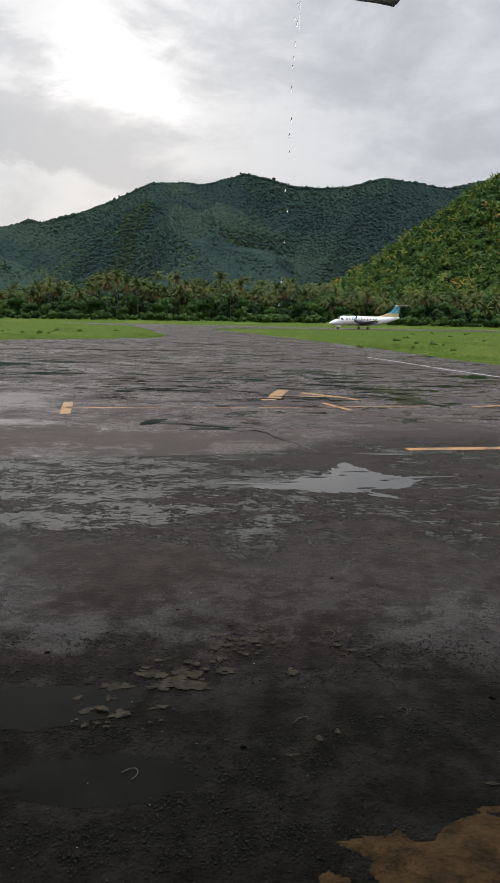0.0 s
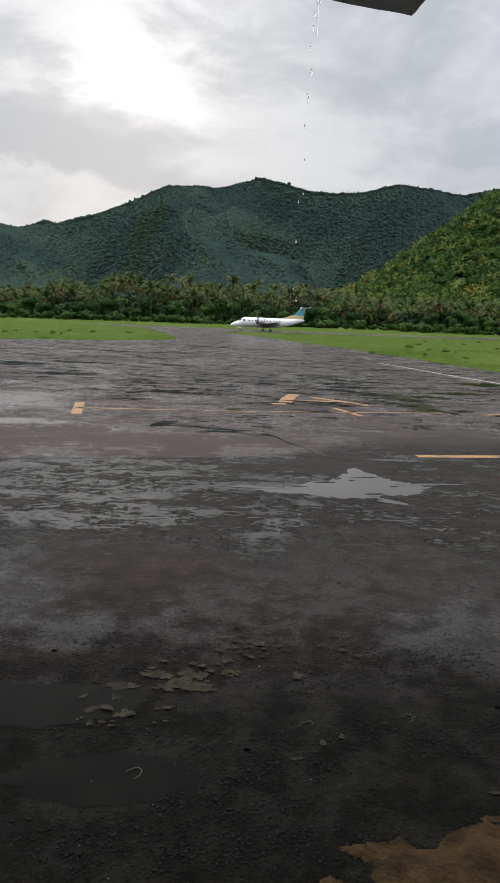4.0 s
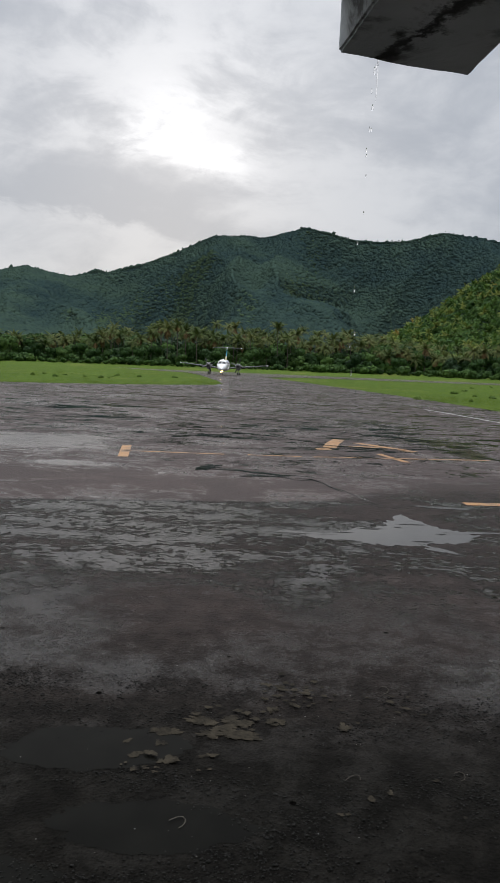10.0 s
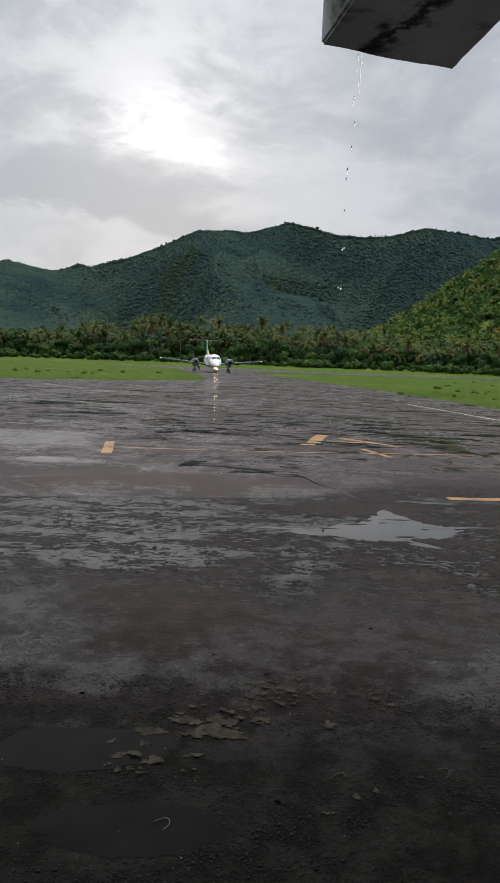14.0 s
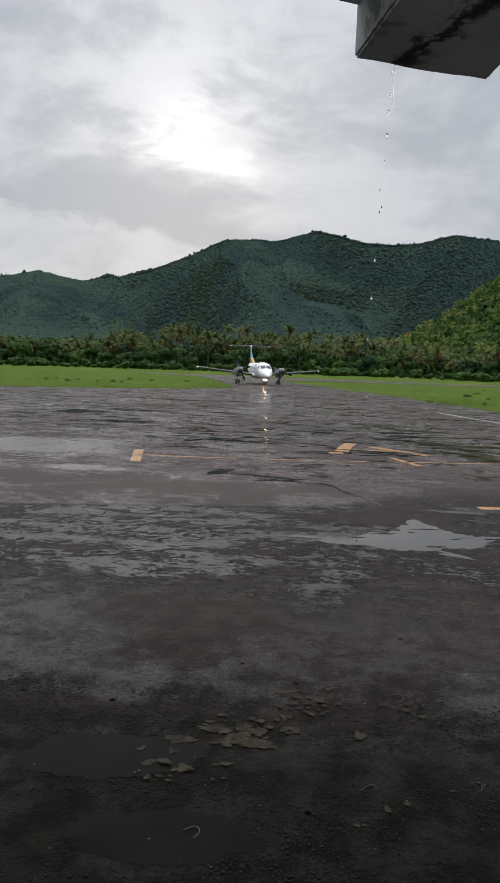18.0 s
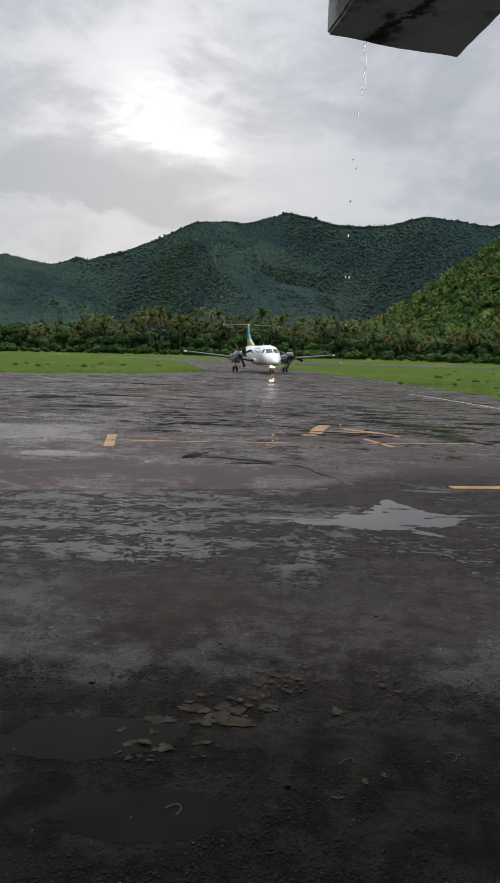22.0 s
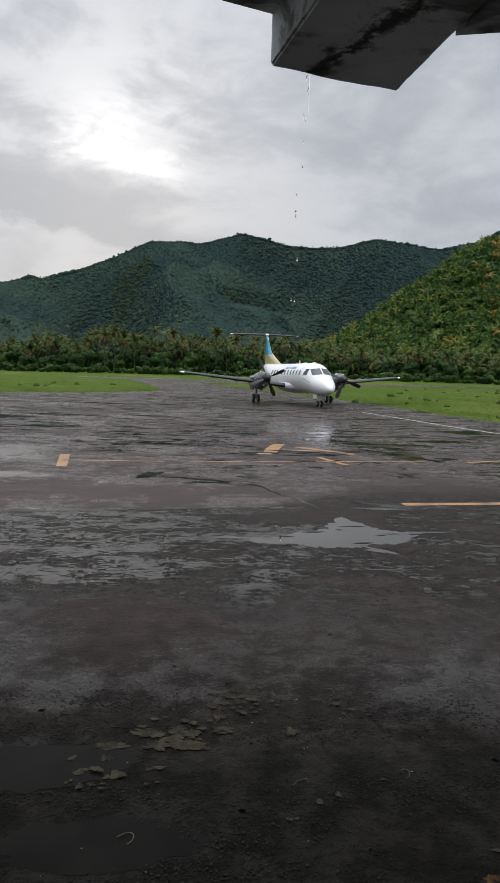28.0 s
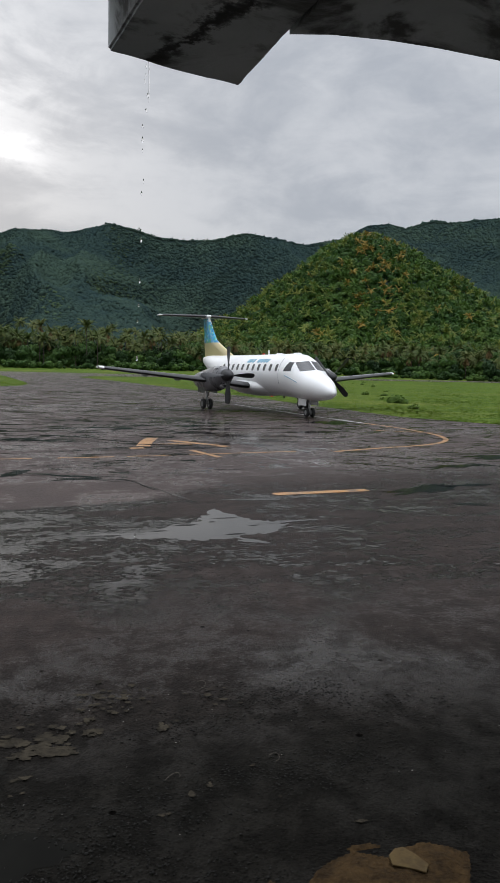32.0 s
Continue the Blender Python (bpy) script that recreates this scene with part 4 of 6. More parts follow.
def palm_meshes(seed):
    rng = np.random.RandomState(seed)
    green, dead = [], []
    for i in range(22):
        green.append(frond(rng, i * 2.399 + rng.uniform(-0.2, 0.2), rng.uniform(-0.55, 1.4), rng.uniform(3.3, 4.6), rng.uniform(0.14, 0.30), 7, 1.1))
    for i in range(rng.randint(9, 16)):
        dead.append(frond(rng, i * 2.399 + rng.uniform(-0.4, 0.4), rng.uniform(-1.45, -0.7), rng.uniform(2.4, 3.8), rng.uniform(0.08, 0.2), 7, 1.2))
    out = []
    for rows, mat, nm in ((green, PALM_GREEN, "palm_crown"), (dead, PALM_DEAD, "dead_fronds")):
        k, vs, fs = 0, [], []
        for v, f in rows:
            vs.append(v)
            fs.append(f + k)
            k += len(v)
        out.append(mesh_of(nm, np.concatenate(vs), np.concatenate(fs), mat))
    bm = bmesh.new()
    lean, tilt = rng.uniform(0, 6.28), rng.uniform(0.0, 0.09)
    rings = []
    for i in range(7):
        t = i / 6
        z = -1 + t
        c = Vector((math.cos(lean), math.sin(lean), 0)) * tilt * (t - 1) * 0.5
        rings.append([c + Vector((math.cos(a), math.sin(a), 0)) * (0.19 - 0.07 * t + (0.12 if i == 0 else 0)) + Vector((0, 0, z)) for a in np.arange(8) * math.pi / 4])
    loft(bm, rings)
    tm = bpy.data.meshes.new("palm_trunk")
    bm.to_mesh(tm)
    bm.free()
    tm.materials.append(BARK)
    return out[0], out[1], tm


PALMS = [palm_meshes(40 + i) for i in range(7)]


def palm(x, y, height, kind, turn, size, group, withered):
    z0 = float(ground_height(x, y))
    green, dead, trunk = PALMS[kind % len(PALMS)]
    root = empty("coconut_palm", pose(x, y, z0, 0, 0, turn))
    t = shared("trunk", trunk, root)
    t.matrix_basis = Matrix.Translation((0, 0, height)) @ Matrix.Diagonal((1, 1, height + 0.3, 1))
    for nm, me, lab in (("crown", green, ""), ("dead_fronds", dead, "brown hanging dead fronds"))[: 2 if withered else 1]:
        c = shared(nm, me, root, lab)
        c.matrix_basis = Matrix.Translation((0, 0, height)) @ Matrix.Diagonal((size, size, size, 1))
    return tagged(root, "tall coconut palm with brown hanging dead fronds" if withered else "tall green coconut palm with arching fronds", "palm tree", group)


def bush_mesh(seed, wide, tall, lobes, mat, cards=130):
    rng = np.random.RandomState(seed)
    a, d = rng.uniform(0, 6.28, lobes), rng.uniform(0.1, 0.75, lobes) * wide
    c = np.stack([np.cos(a) * d, np.sin(a) * d, rng.uniform(0.25, 0.8, lobes) * tall], -1)
    sz = rng.uniform(0.28, 0.5, lobes) * wide * (1.25 - d / wide * 0.5)
    cc = np.repeat(c, cards, 0)
    ss = np.repeat(sz, cards)
    n = len(cc)
    w = rng.normal(size=(n, 3))
    w /= np.linalg.norm(w, axis=-1, keepdims=True)
    mid = cc + w * ss[:, None] * rng.uniform(0.7, 1.22, (n, 1)) * np.array([1, 1, 0.85])
    mid[:, 2] = np.maximum(mid[:, 2], 0.15)
    u = np.cross(w, rng.normal(size=(n, 3)))
    u /= np.linalg.norm(u, axis=-1, keepdims=True)
    x = np.cross(w, u) + w * rng.uniform(-0.6, 0.6, (n, 1))
    h = rng.uniform(0.22, 0.55, (n, 1))
    q = np.stack([mid - u * h, mid - x * h * 0.7, mid + u * h, mid + x * h * 0.7], 1).reshape(-1, 3)
    f = np.arange(n * 4).reshape(-1, 4)
    core = (ICO_V[None] * (1 + rng.uniform(-0.2, 0.2, (lobes, 12, 1))) * sz[:, None, None] * 0.62 + c[:, None, :]).reshape(-1, 3)
    core[:, 2] = np.maximum(core[:, 2], 0.0)
    tri = np.array([(p[0], p[1], p[2], p[2]) for p in ICO_F])
    quads = (tri[None] + (np.arange(lobes) * 12)[:, None, None]).reshape(-1, 4)
    k = len(q)
    allv = np.concatenate([q, core])
    me = bpy.data.meshes.new("crown")
    me.from_pydata(allv.tolist(), [], [tuple(r) for r in f.tolist()] + [tuple(int(i) + k for i in r[:3]) for r in quads.tolist()])
    me.materials.append(mat)
    return me


def trunk_mesh(seed):
    rng = np.random.RandomState(seed)
    bm = bmesh.new()
    tube(bm, (0, 0, -0.2), (rng.uniform(-0.3, 0.3), rng.uniform(-0.3, 0.3), 2.4), 0.24, 0.15, 8)
    for i in range(4):
        a = i * 1.6 + rng.uniform(0, 1)
        tube(bm, (0, 0, rng.uniform(1.2, 2.2)), (1.6 * math.cos(a), 1.6 * math.sin(a), rng.uniform(3, 4.2)), 0.11, 0.04, 6)
    me = bpy.data.meshes.new("trunk")
    bm.to_mesh(me)
    bm.free()
    me.materials.append(BARK)
    return me


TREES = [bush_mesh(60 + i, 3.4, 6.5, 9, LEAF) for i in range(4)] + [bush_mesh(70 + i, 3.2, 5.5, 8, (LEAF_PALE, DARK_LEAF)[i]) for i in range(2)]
SHRUBS = [bush_mesh(80 + i, 2.2, 2.4, 6, (LEAF, LEAF_PALE, LEAF)[i % 3], 80) for i in range(4)]
WEEDS = [bush_mesh(86 + i, 2.2, 1.3, 9, WEED_LEAF, 60) for i in range(3)]
TRUNKS = [trunk_mesh(90 + i) for i in range(3)]


def tree(x, y, size, kind, turn, label, group):
    root = empty("broadleaf_tree", pose(x, y, float(ground_height(x, y)), 0, 0, turn))
    root.scale = (size, size, size)
    shared("trunk", TRUNKS[kind % 3], root)
    shared("crown", TREES[kind % len(TREES)], root)
    return tagged(root, label, "tree", group)


def shrub(x, y, size, kind, turn, label="leafy green shrub at the edge of the grass", group="shrubs along the grass"):
    ob = shared("shrub", SHRUBS[kind % 4])
    ob.matrix_basis = pose(x, y, float(ground_height(x, y)), 0, 0, turn) @ Matrix.Diagonal((size, size, size * 0.9, 1))
    return tagged(ob, label, "shrub", group)


PALM_TOPS = ((-40, 12), (-24, 10), (-16.5, 9.5), (-14, 12), (-12.7, 13.5), (-10.5, 12), (-7.8, 16.5), (-5.2, 16), (-2.7, 16.5), (0.9, 15.5), (4, 14), (7.7, 14.5), (10.9, 11), (14.5, 10), (20, 10), (26, 11), (34, 11), (45, 11))


def tree_line():
    rng = np.random.RandomState(21)
    for i in range(250):
        az = -24 + 62 * (i + rng.uniform(-0.5, 0.5)) / 250
        r = rng.uniform(268, 330)
        h = profile(az, PALM_TOPS) * rng.uniform(0.68, 1.08) * r / 275
        if i % 3 == 0:
            r, h = rng.uniform(258, 275), profile(az, PALM_TOPS) * rng.uniform(0.62, 1.1)
        palm(r * math.sin(radians(az)), r * math.cos(radians(az)), h - 1.6, rng.randint(7), rng.uniform(0, 360), rng.uniform(0.8, 1.1), "palms behind the airfield", rng.uniform() < 0.5)
    for i in range(170):
        az = -24 + 62 * (i + rng.uniform(-0.5, 0.5)) / 170
        r = rng.uniform(252, 290)
        tree(r * math.sin(radians(az)), r * math.cos(radians(az)), rng.uniform(0.6, 1.3) * (1 + (r - 252) / 90), rng.randint(6), rng.uniform(0, 360), "dense green broadleaf tree under the palms", "trees behind the airfield")
    for i in range(170):
        az = -24 + 62 * (i + rng.uniform(-0.5, 0.5)) / 170
        r = rng.uniform(243, 252)
        shrub(r * math.sin(radians(az)), r * math.cos(radians(az)), rng.uniform(0.35, 1.35), rng.randint(4), rng.uniform(0, 360))
    n = 3000
    az, r = rng.uniform(-24, 40, n), rng.uniform(288, 430, n)
    p = np.stack([r * np.sin(np.radians(az)), r * np.cos(np.radians(az)), ground_height(0, r) + rng.uniform(1, 8.5, n)], -1)
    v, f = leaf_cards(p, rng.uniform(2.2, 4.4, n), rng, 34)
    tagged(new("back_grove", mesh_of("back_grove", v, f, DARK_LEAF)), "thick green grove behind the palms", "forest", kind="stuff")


def near_hill():
    rng = np.random.RandomState(31)
    az, r = np.arange(5, 47, 0.5), np.arange(262, 620, 6.0)
    A, R = np.meshgrid(az, r)
    v = np.stack([R * np.sin(np.radians(A)), R * np.cos(np.radians(A)), hill_height(A, R) + ground_height(0, R) - 0.2], -1).reshape(-1, 3)
    n, i = len(az), np.arange(len(az) * (len(r) - 1)).reshape(-1, len(az))[:, :-1].ravel()
    tagged(new("hill_ground", mesh_of("hill_ground", v, np.stack([i, i + 1, i + 1 + n, i + n], -1), SLOPE, True)), "steep round green hill beside the runway", "hill", kind="structure")
    n = 8500
    az, r = rng.uniform(6, 44, n), rng.uniform(268, 460, n)
    z = hill_height(az, r) + ground_height(0, r)
    p = np.stack([r * np.sin(np.radians(az)), r * np.cos(np.radians(az)), z + rng.uniform(-0.5, 3.6, n)], -1)
    v, f = leaf_cards(p, rng.uniform(1.6, 4.2, n) * np.where(rng.uniform(0, 1, n) < 0.5, 0.7, 1.0), rng, 44)
    tagged(new("hill_trees", mesh_of("hill_trees", v, f, HILL_LEAF)), "thick green trees covering the round hill", "forest", kind="stuff")
    groves = {"green": [PALM_HILL, [], [], 0, "green palms scattered over the hill"], "lime": [PALM_LIME, [], [], 0, "yellow-green palms scattered over the hill"], "orange": [PALM_ORANGE, [], [], 0, "orange withered palms near the hilltop"]}
    for _ in range(1500):
        az, r = rng.uniform(8, 42), rng.uniform(275, 450)
        z = float(hill_height(az, r) + ground_height(0, r)) + rng.uniform(3.5, 6.5)
        top = math.exp(-((az - 23.4) / 1.9) ** 2 - ((r - 388) / 40) ** 2)
        pick = rng.uniform()
        grove = groves["orange" if pick < 0.03 + 0.8 * top else "lime" if pick < 0.42 else "green"]
        c = np.array([r * math.sin(radians(az)), r * math.cos(radians(az)), z])
        for j in range(13):
            v, f = frond(rng, j * 2.399 + rng.uniform(-0.3, 0.3), rng.uniform(-0.7, 1.4), rng.uniform(2.3, 3.6), rng.uniform(0.2, 0.4), 4, 1.0)
            grove[1].append(v + c)
            grove[2].append(f + grove[3])
            grove[3] += len(v)
    for mat, vs, fs, _, label in groves.values():
        tagged(new("hill_palms", mesh_of("hill_palms", np.concatenate(vs), np.concatenate(fs), mat)), label, "palm grove", kind="stuff")


def inside(x, y, poly):
    px, py = np.array(poly).T
    hit = np.zeros(len(x), bool)
    j = len(px) - 1
    for i in range(len(px)):
        c = ((py[i] > y) != (py[j] > y)) & (x < (px[j] - px[i]) * (y - py[i]) / (py[j] - py[i] + 1e-12) + px[i])
        hit ^= c
        j = i
    return hit


def grass_tufts():
    rng = np.random.RandomState(51)
    n = 45000
    az, r = rng.uniform(-24, 40, n), 28 * (250 / 28) ** rng.uniform(0, 1, n)
    x, y = r * np.sin(np.radians(az)), r * np.cos(np.radians(az))
    ok = ~inside(x, y, APRON)
    x, y, r = x[ok], y[ok], r[ok]
    n = len(x)
    clump = fbm(x * 0.5, y * 0.5, 9, 3)
    h = rng.uniform(0.02, 0.055, n) * (1 + 1.6 * np.clip(clump, 0, 1)) * np.where(rng.uniform(0, 1, n) < 0.05, 2.0, 1.0)
    z = ground_height(x, y)
    base = np.stack([x, y, z], -1)
    vs = []
    for b in range(3):
        a = rng.uniform(0, 6.28, n)
        d = np.stack([np.cos(a), np.sin(a), 0 * a], -1)
        w = (0.03 + r * 0.0003)[:, None]
        s = np.stack([-np.sin(a), np.cos(a), 0 * a], -1)
        root = base + d * 0.05
        tip = base + d * (h * 0.8)[:, None] + np.stack([0 * h, 0 * h, h], -1)
        vs.append(np.stack([root - s * w, root + s * w, tip], 1))
    v = np.concatenate(vs).reshape(-1, 3)
    tagged(new("grass", mesh_of("grass", v, np.arange(len(v)).reshape(-1, 3), GRASS_BLADE)), "uneven tufts of short green grass", "grass", kind="stuff")


GRASS_BLADE = leafy("grass_blades", ((0.048, 0.090, 0.012), (0.085, 0.136, 0.018), (0.135, 0.185, 0.028)), through=0.0, spread=0.1, gloss=0.0, keep=0.1)
mountain_forest()
near_hill()
tree_line()
grass_tufts()
for x, y, s, k in ((22.5, 44, 0.28, 1), (25, 52, 0.42, 2), (27, 56, 0.4, 3), (21, 60, 0.2, 0), (30, 70, 0.3, 1), (-22, 90, 0.25, 2), (-15, 110, 0.3, 3), (18.5, 64, 0.18, 1), (24, 75, 0.3, 0), *[(round(19 + 1.7 * i + 9 * math.sin(i * 2.4), 1), 54 + 4.6 * i, 0.12 + 0.05 * (i % 4), i) for i in range(22)], *[(-34 + 1.3 * i, 86 + 23 * (i * 0.618 % 1), 0.12 + 0.04 * (i % 3), i) for i in range(12)]):
    weed = shared("weed_clump", WEEDS[k % 3])
    weed.matrix_basis = pose(x, y, float(ground_height(x, y)) - 0.02, 0, 0, 50 * k + x) @ Matrix.Diagonal((s * 1.1, s * 0.75, s * (0.45 + 0.2 * (k % 3)), 1))
    tagged(weed, "low leafy weed clump in short grass", "weed", "weeds in the grass")


# ---- the building that the camera stands in ----
def worn(bm, amount=0.003):
    """Cut the long edges and push the points about, for rough cast concrete."""
    bmesh.ops.subdivide_edges(bm, edges=[e for e in bm.edges if e.calc_length() > 0.25], cuts=14)
    for v in bm.verts:
        v.co += Vector([amount * noise.noise(v.co * 6 + Vector((i * 9.1, 0, 0))) + amount * 0.6 * noise.noise(v.co * 25 + Vector((0, i * 5.3, 0))) for i in range(3)])


def building():
    root = empty("terminal_canopy", pose(0, 0, 0))
    bm = bmesh.new()
    prism(bm, [(0.10, 1.86), (0.17, 1.53), (0.30, -1.2), (0.80, -1.2), (0.62, 1.0), (0.515, 1.60), (0.47, 1.98)], 3.305, 3.66)
    bmesh.ops.bevel(bm, geom=bm.edges[:], offset=0.006, segments=2, affect="EDGES")
    worn(bm)
    part("spout_beam", bm, CONCRETE, root, "grey concrete beam end with black mould stains", False)
    bm = bmesh.new()
    prism(bm, [(-6.0, -0.9), (-6.0, -1.2), (0.296, -1.2), (0.166, 1.53), (0.108, 1.85), (-0.05, 1.79), (-2.5, 0.75)], 3.43, 3.64)
    worn(bm)
    part("left_slab", bm, CONCRETE, root, "", False)
    bm = bmesh.new()
    prism(bm, [(0.804, -1.2), (0.622, 1.0), (0.512, 1.628), (0.61, 1.602), (0.75, 1.592), (0.88, 1.598), (1.05, 1.61), (1.6, 1.67), (6.0, 2.3), (6.0, -1.2)], 3.30, 3.64)
    worn(bm)
    part("right_slab", bm, CONCRETE, root, "", False)
    tagged(root, "overhanging grey concrete canopy with mould and a dripping spout", "canopy")
    bm = bmesh.new()
    # unseen wall, made this tall to keep sky light off the near apron
    block(bm, -16, -1.6, -0.1, 16, -1.21, 6.6, 0.01)
    tagged(part("wall_back", bm, WALL, None, "", False), "pale rendered wall added out of view behind the veranda", "wall", kind="structure")
    bm = bmesh.new()
    block(bm, -9, -1.205, -0.1, 9, 0.55, 0.92, 0.02)
    tagged(part("floor", bm, FLOOR, None, "", False), "raised concrete veranda floor", "floor", kind="structure")


building()


# ---- small things on the apron ----
def earth_mound(outline, seed):
    """A low uneven heap of earth inside an outline."""
    edge = ragged(outline, 0.03, 0.05, seed)
    px, py = np.array(edge).T
    step = 0.014
    xs, ys = np.arange(px.min(), px.max() + step, step), np.arange(py.min(), py.max() + step, step)
    X, Y = np.meshgrid(xs, ys)
    far = np.min(np.hypot(X[..., None] - px, Y[..., None] - py), -1)
    ok = inside(X.ravel(), Y.ravel(), edge).reshape(X.shape)
    rise = 0.03 * smooth01(far / 0.16) * (1 + 0.5 * fbm(X * 14, Y * 14, 7, 3)) + 0.010 * np.abs(fbm(X * 40, Y * 40, 9, 3)) + 0.004
    Z = np.where(ok, rise, -0.004)
    v = np.stack([X, Y, Z], -1).reshape(-1, 3)
    n, i = len(xs), np.arange(len(xs) * (len(ys) - 1)).reshape(-1, len(xs))[:, :-1].ravel()
    f = np.stack([i, i + 1, i + 1 + n, i + n], -1)
    f = f[ok.ravel()[f].any(1)]
    tagged(new("earth_patch", mesh_of("earth_patch", v, f, EARTH, True)), "bare ochre earth beside the wet asphalt", "earth", "earth patches beside the apron", kind="structure")


def litter():
    rng = np.random.RandomState(61)
    # flat plates of dried mud: place and half widths
    plates = ((-0.68, 4.41, 0.12, 0.061), (-0.86, 4.26, 0.045, 0.035), (-0.65, 4.25, 0.055, 0.066), (-0.77, 4.1, 0.07, 0.041), (-0.57, 4.07, 0.07, 0.056), (-0.71, 3.96, 0.045, 0.025), (-0.33, 4.13, 0.06, 0.04), (-0.43, 4.56, 0.115, 0.076), (-0.16, 4.55, 0.115, 0.11), (-0.17, 4.42, 0.18, 0.08), (-0.36, 4.39, 0.085, 0.06),
              (-0.32, 3.98, 0.03, 0.02), (-0.84, 3.98, 0.025, 0.03), (0.09, 4.74, 0.05, 0.09), (0.11, 4.58, 0.075, 0.055), (0.61, 4.56, 0.07, 0.07), (0.67, 3.75, 0.035, 0.04), (0.8, 3.83, 0.03, 0.036), (0.49, 3.61, 0.04, 0.03), (1.08, 3.99, 0.03, 0.025), (1.16, 3.64, 0.02, 0.021), (0.8, 5.02, 0.035, 0.021), (1.19, 4.8, 0.03, 0.016), (1.55, 3.33, 0.05, 0.03))
    spots = [(x + rng.uniform(-0.6, 0.6) * rx, y + rng.uniform(-0.6, 0.6) * ry, rx * rng.uniform(0.3, 0.6), ry * rng.uniform(0.3, 0.6)) for x, y, rx, ry in plates for _ in range(6 if rx > 0.06 else 2)]
    for cx, cy, sx, sy, k in ((0.26, 5.05, 0.20, 0.17, 46), (-0.2, 4.62, 0.3, 0.12, 14), (1.0, 4.9, 0.35, 0.25, 8), (-0.6, 4.0, 0.25, 0.1, 8)):
        for _ in range(k):
            r = rng.uniform(0.010, 0.032)
            spots.append((cx + rng.normal() * sx * 0.7, cy + rng.normal() * sy * 0.7, r, r * 0.75))
    for i, (x, y, rx, ry) in enumerate(spots):
        edge = blob(x, y, rx, ry, x * 9 + y * 3, rng.uniform(-0.25, 0.25), 0.7, 54)
        tagged(sheet("mud_patch", edge, 0.0035 + 0.0001 * i, MUD, "small flat patch of pale dried mud on asphalt", "mud patch"), group="mud patches on the apron")
    earth_mound([(0.70, 2.40), (0.80, 2.69), (0.76, 2.76), (0.80, 2.84), (0.68, 2.92), (0.64, 2.95), (0.82, 2.98), (0.90, 2.97), (0.97, 3.02), (1.02, 2.94), (1.12, 2.93), (1.22, 3.03), (1.30, 3.08), (1.38, 3.11), (1.44, 3.13), (1.55, 3.07), (1.62, 3.04), (1.69, 3.10), (1.82, 3.12), (1.95, 3.06), (2.02, 3.0), (1.95, 2.87), (1.86, 2.75), (1.80, 2.40)], 1.3)
    earth_mound([(0.50, 2.66), (0.49, 2.73), (0.55, 2.76), (0.59, 2.73), (0.64, 2.72), (0.63, 2.63)], 4.1)
    earth_mound([(1.40, 3.13), (1.47, 3.16), (1.56, 3.15), (1.60, 3.12), (1.50, 3.11)], 6.7)
    bm = bmesh.new()
    prism(bm, ragged([(1.56, 2.93), (1.57, 3.00), (1.62, 3.04), (1.67, 3.045), (1.71, 2.98), (1.74, 2.90), (1.70, 2.85), (1.64, 2.89)], 0.02, 0.012, 3.0), 0.030, 0.040)
    bmesh.ops.bevel(bm, geom=bm.edges[:], offset=0.002, segments=1, affect="EDGES")
    tagged(part("clay_slab", bm, CLAY, None, "", False), "flat cracked slab of yellow clay on the earth", "clay")
    n = 180
    x, y = rng.uniform(-2.2, 3.2, n), 2.6 + 7 * rng.uniform(0, 1, n) ** 1.6
    s = rng.uniform(0.002, 0.006, n)
    p = np.stack([x, y, s * 0.5], -1)
    crowns("gravel", p, s, GRAVEL, "small loose stones scattered on the asphalt", rng, 0.7)["category"] = "gravel"
    # coarse lumps of broken surface in bands round the near puddles
    n = 44000
    x, y = rng.uniform(-2.4, 3.0, n), rng.uniform(2.5, 5.4, n)
    bands = ((-1.2, 4.62, 0.75, 0.17), (-0.75, 5.0, 0.5, 0.14), (-0.6, 3.83, 0.6, 0.11), (0.35, 3.5, 0.50, 0.30), (-0.1, 3.2, 0.5, 0.2), (1.45, 4.92, 0.55, 0.2), (-0.3, 2.95, 1.4, 0.18), (0.9, 4.55, 0.4, 0.15), (1.6, 3.9, 0.8, 0.2), (2.2, 4.5, 0.5, 0.2), (-1.9, 5.0, 0.4, 0.2))
    dense = sum(np.exp(-(((x - p) / w) ** 2) - ((y - q) / d) ** 2) for p, q, w, d in bands) * (0.75 + 0.7 * fbm(x * 5, y * 7, 13, 3))
    near = rng.uniform(0, 1, n) < np.clip(dense, 0.015, 0.8)
    for px, py, pw, pd in ((-1.05, 4.17, 0.60, 0.22), (-0.62, 3.42, 0.56, 0.18)):
        near &= ((x - px) / pw) ** 2 + ((y - py) / pd) ** 2 > 1
    x, y = x[near], y[near]
    s = rng.uniform(0.003, 0.0085, len(x)) * np.where(rng.uniform(0, 1, len(x)) < 0.1, 1.4, 1.0)
    crowns("asphalt_grit", np.stack([x, y, s * 0.25], -1), s, GRIT, "coarse dark grit broken out of the asphalt", rng, 0.6, 0.7)["category"] = "grit"
    for x, y, a, ln in ((-0.42, 3.42, 0.4, 0.09), (0.62, 3.95, 1.0, 0.07), (1.25, 4.0, 0.2, 0.08), (0.95, 5.1, 0.1, 0.1)):
        bm = bmesh.new()
        pts = [Vector((x + math.cos(a + t) * ln * t, y + math.sin(a + t * 1.5) * ln * t, 0.006 + 0.004 * t)) for t in np.linspace(0, 1.6, 7)]
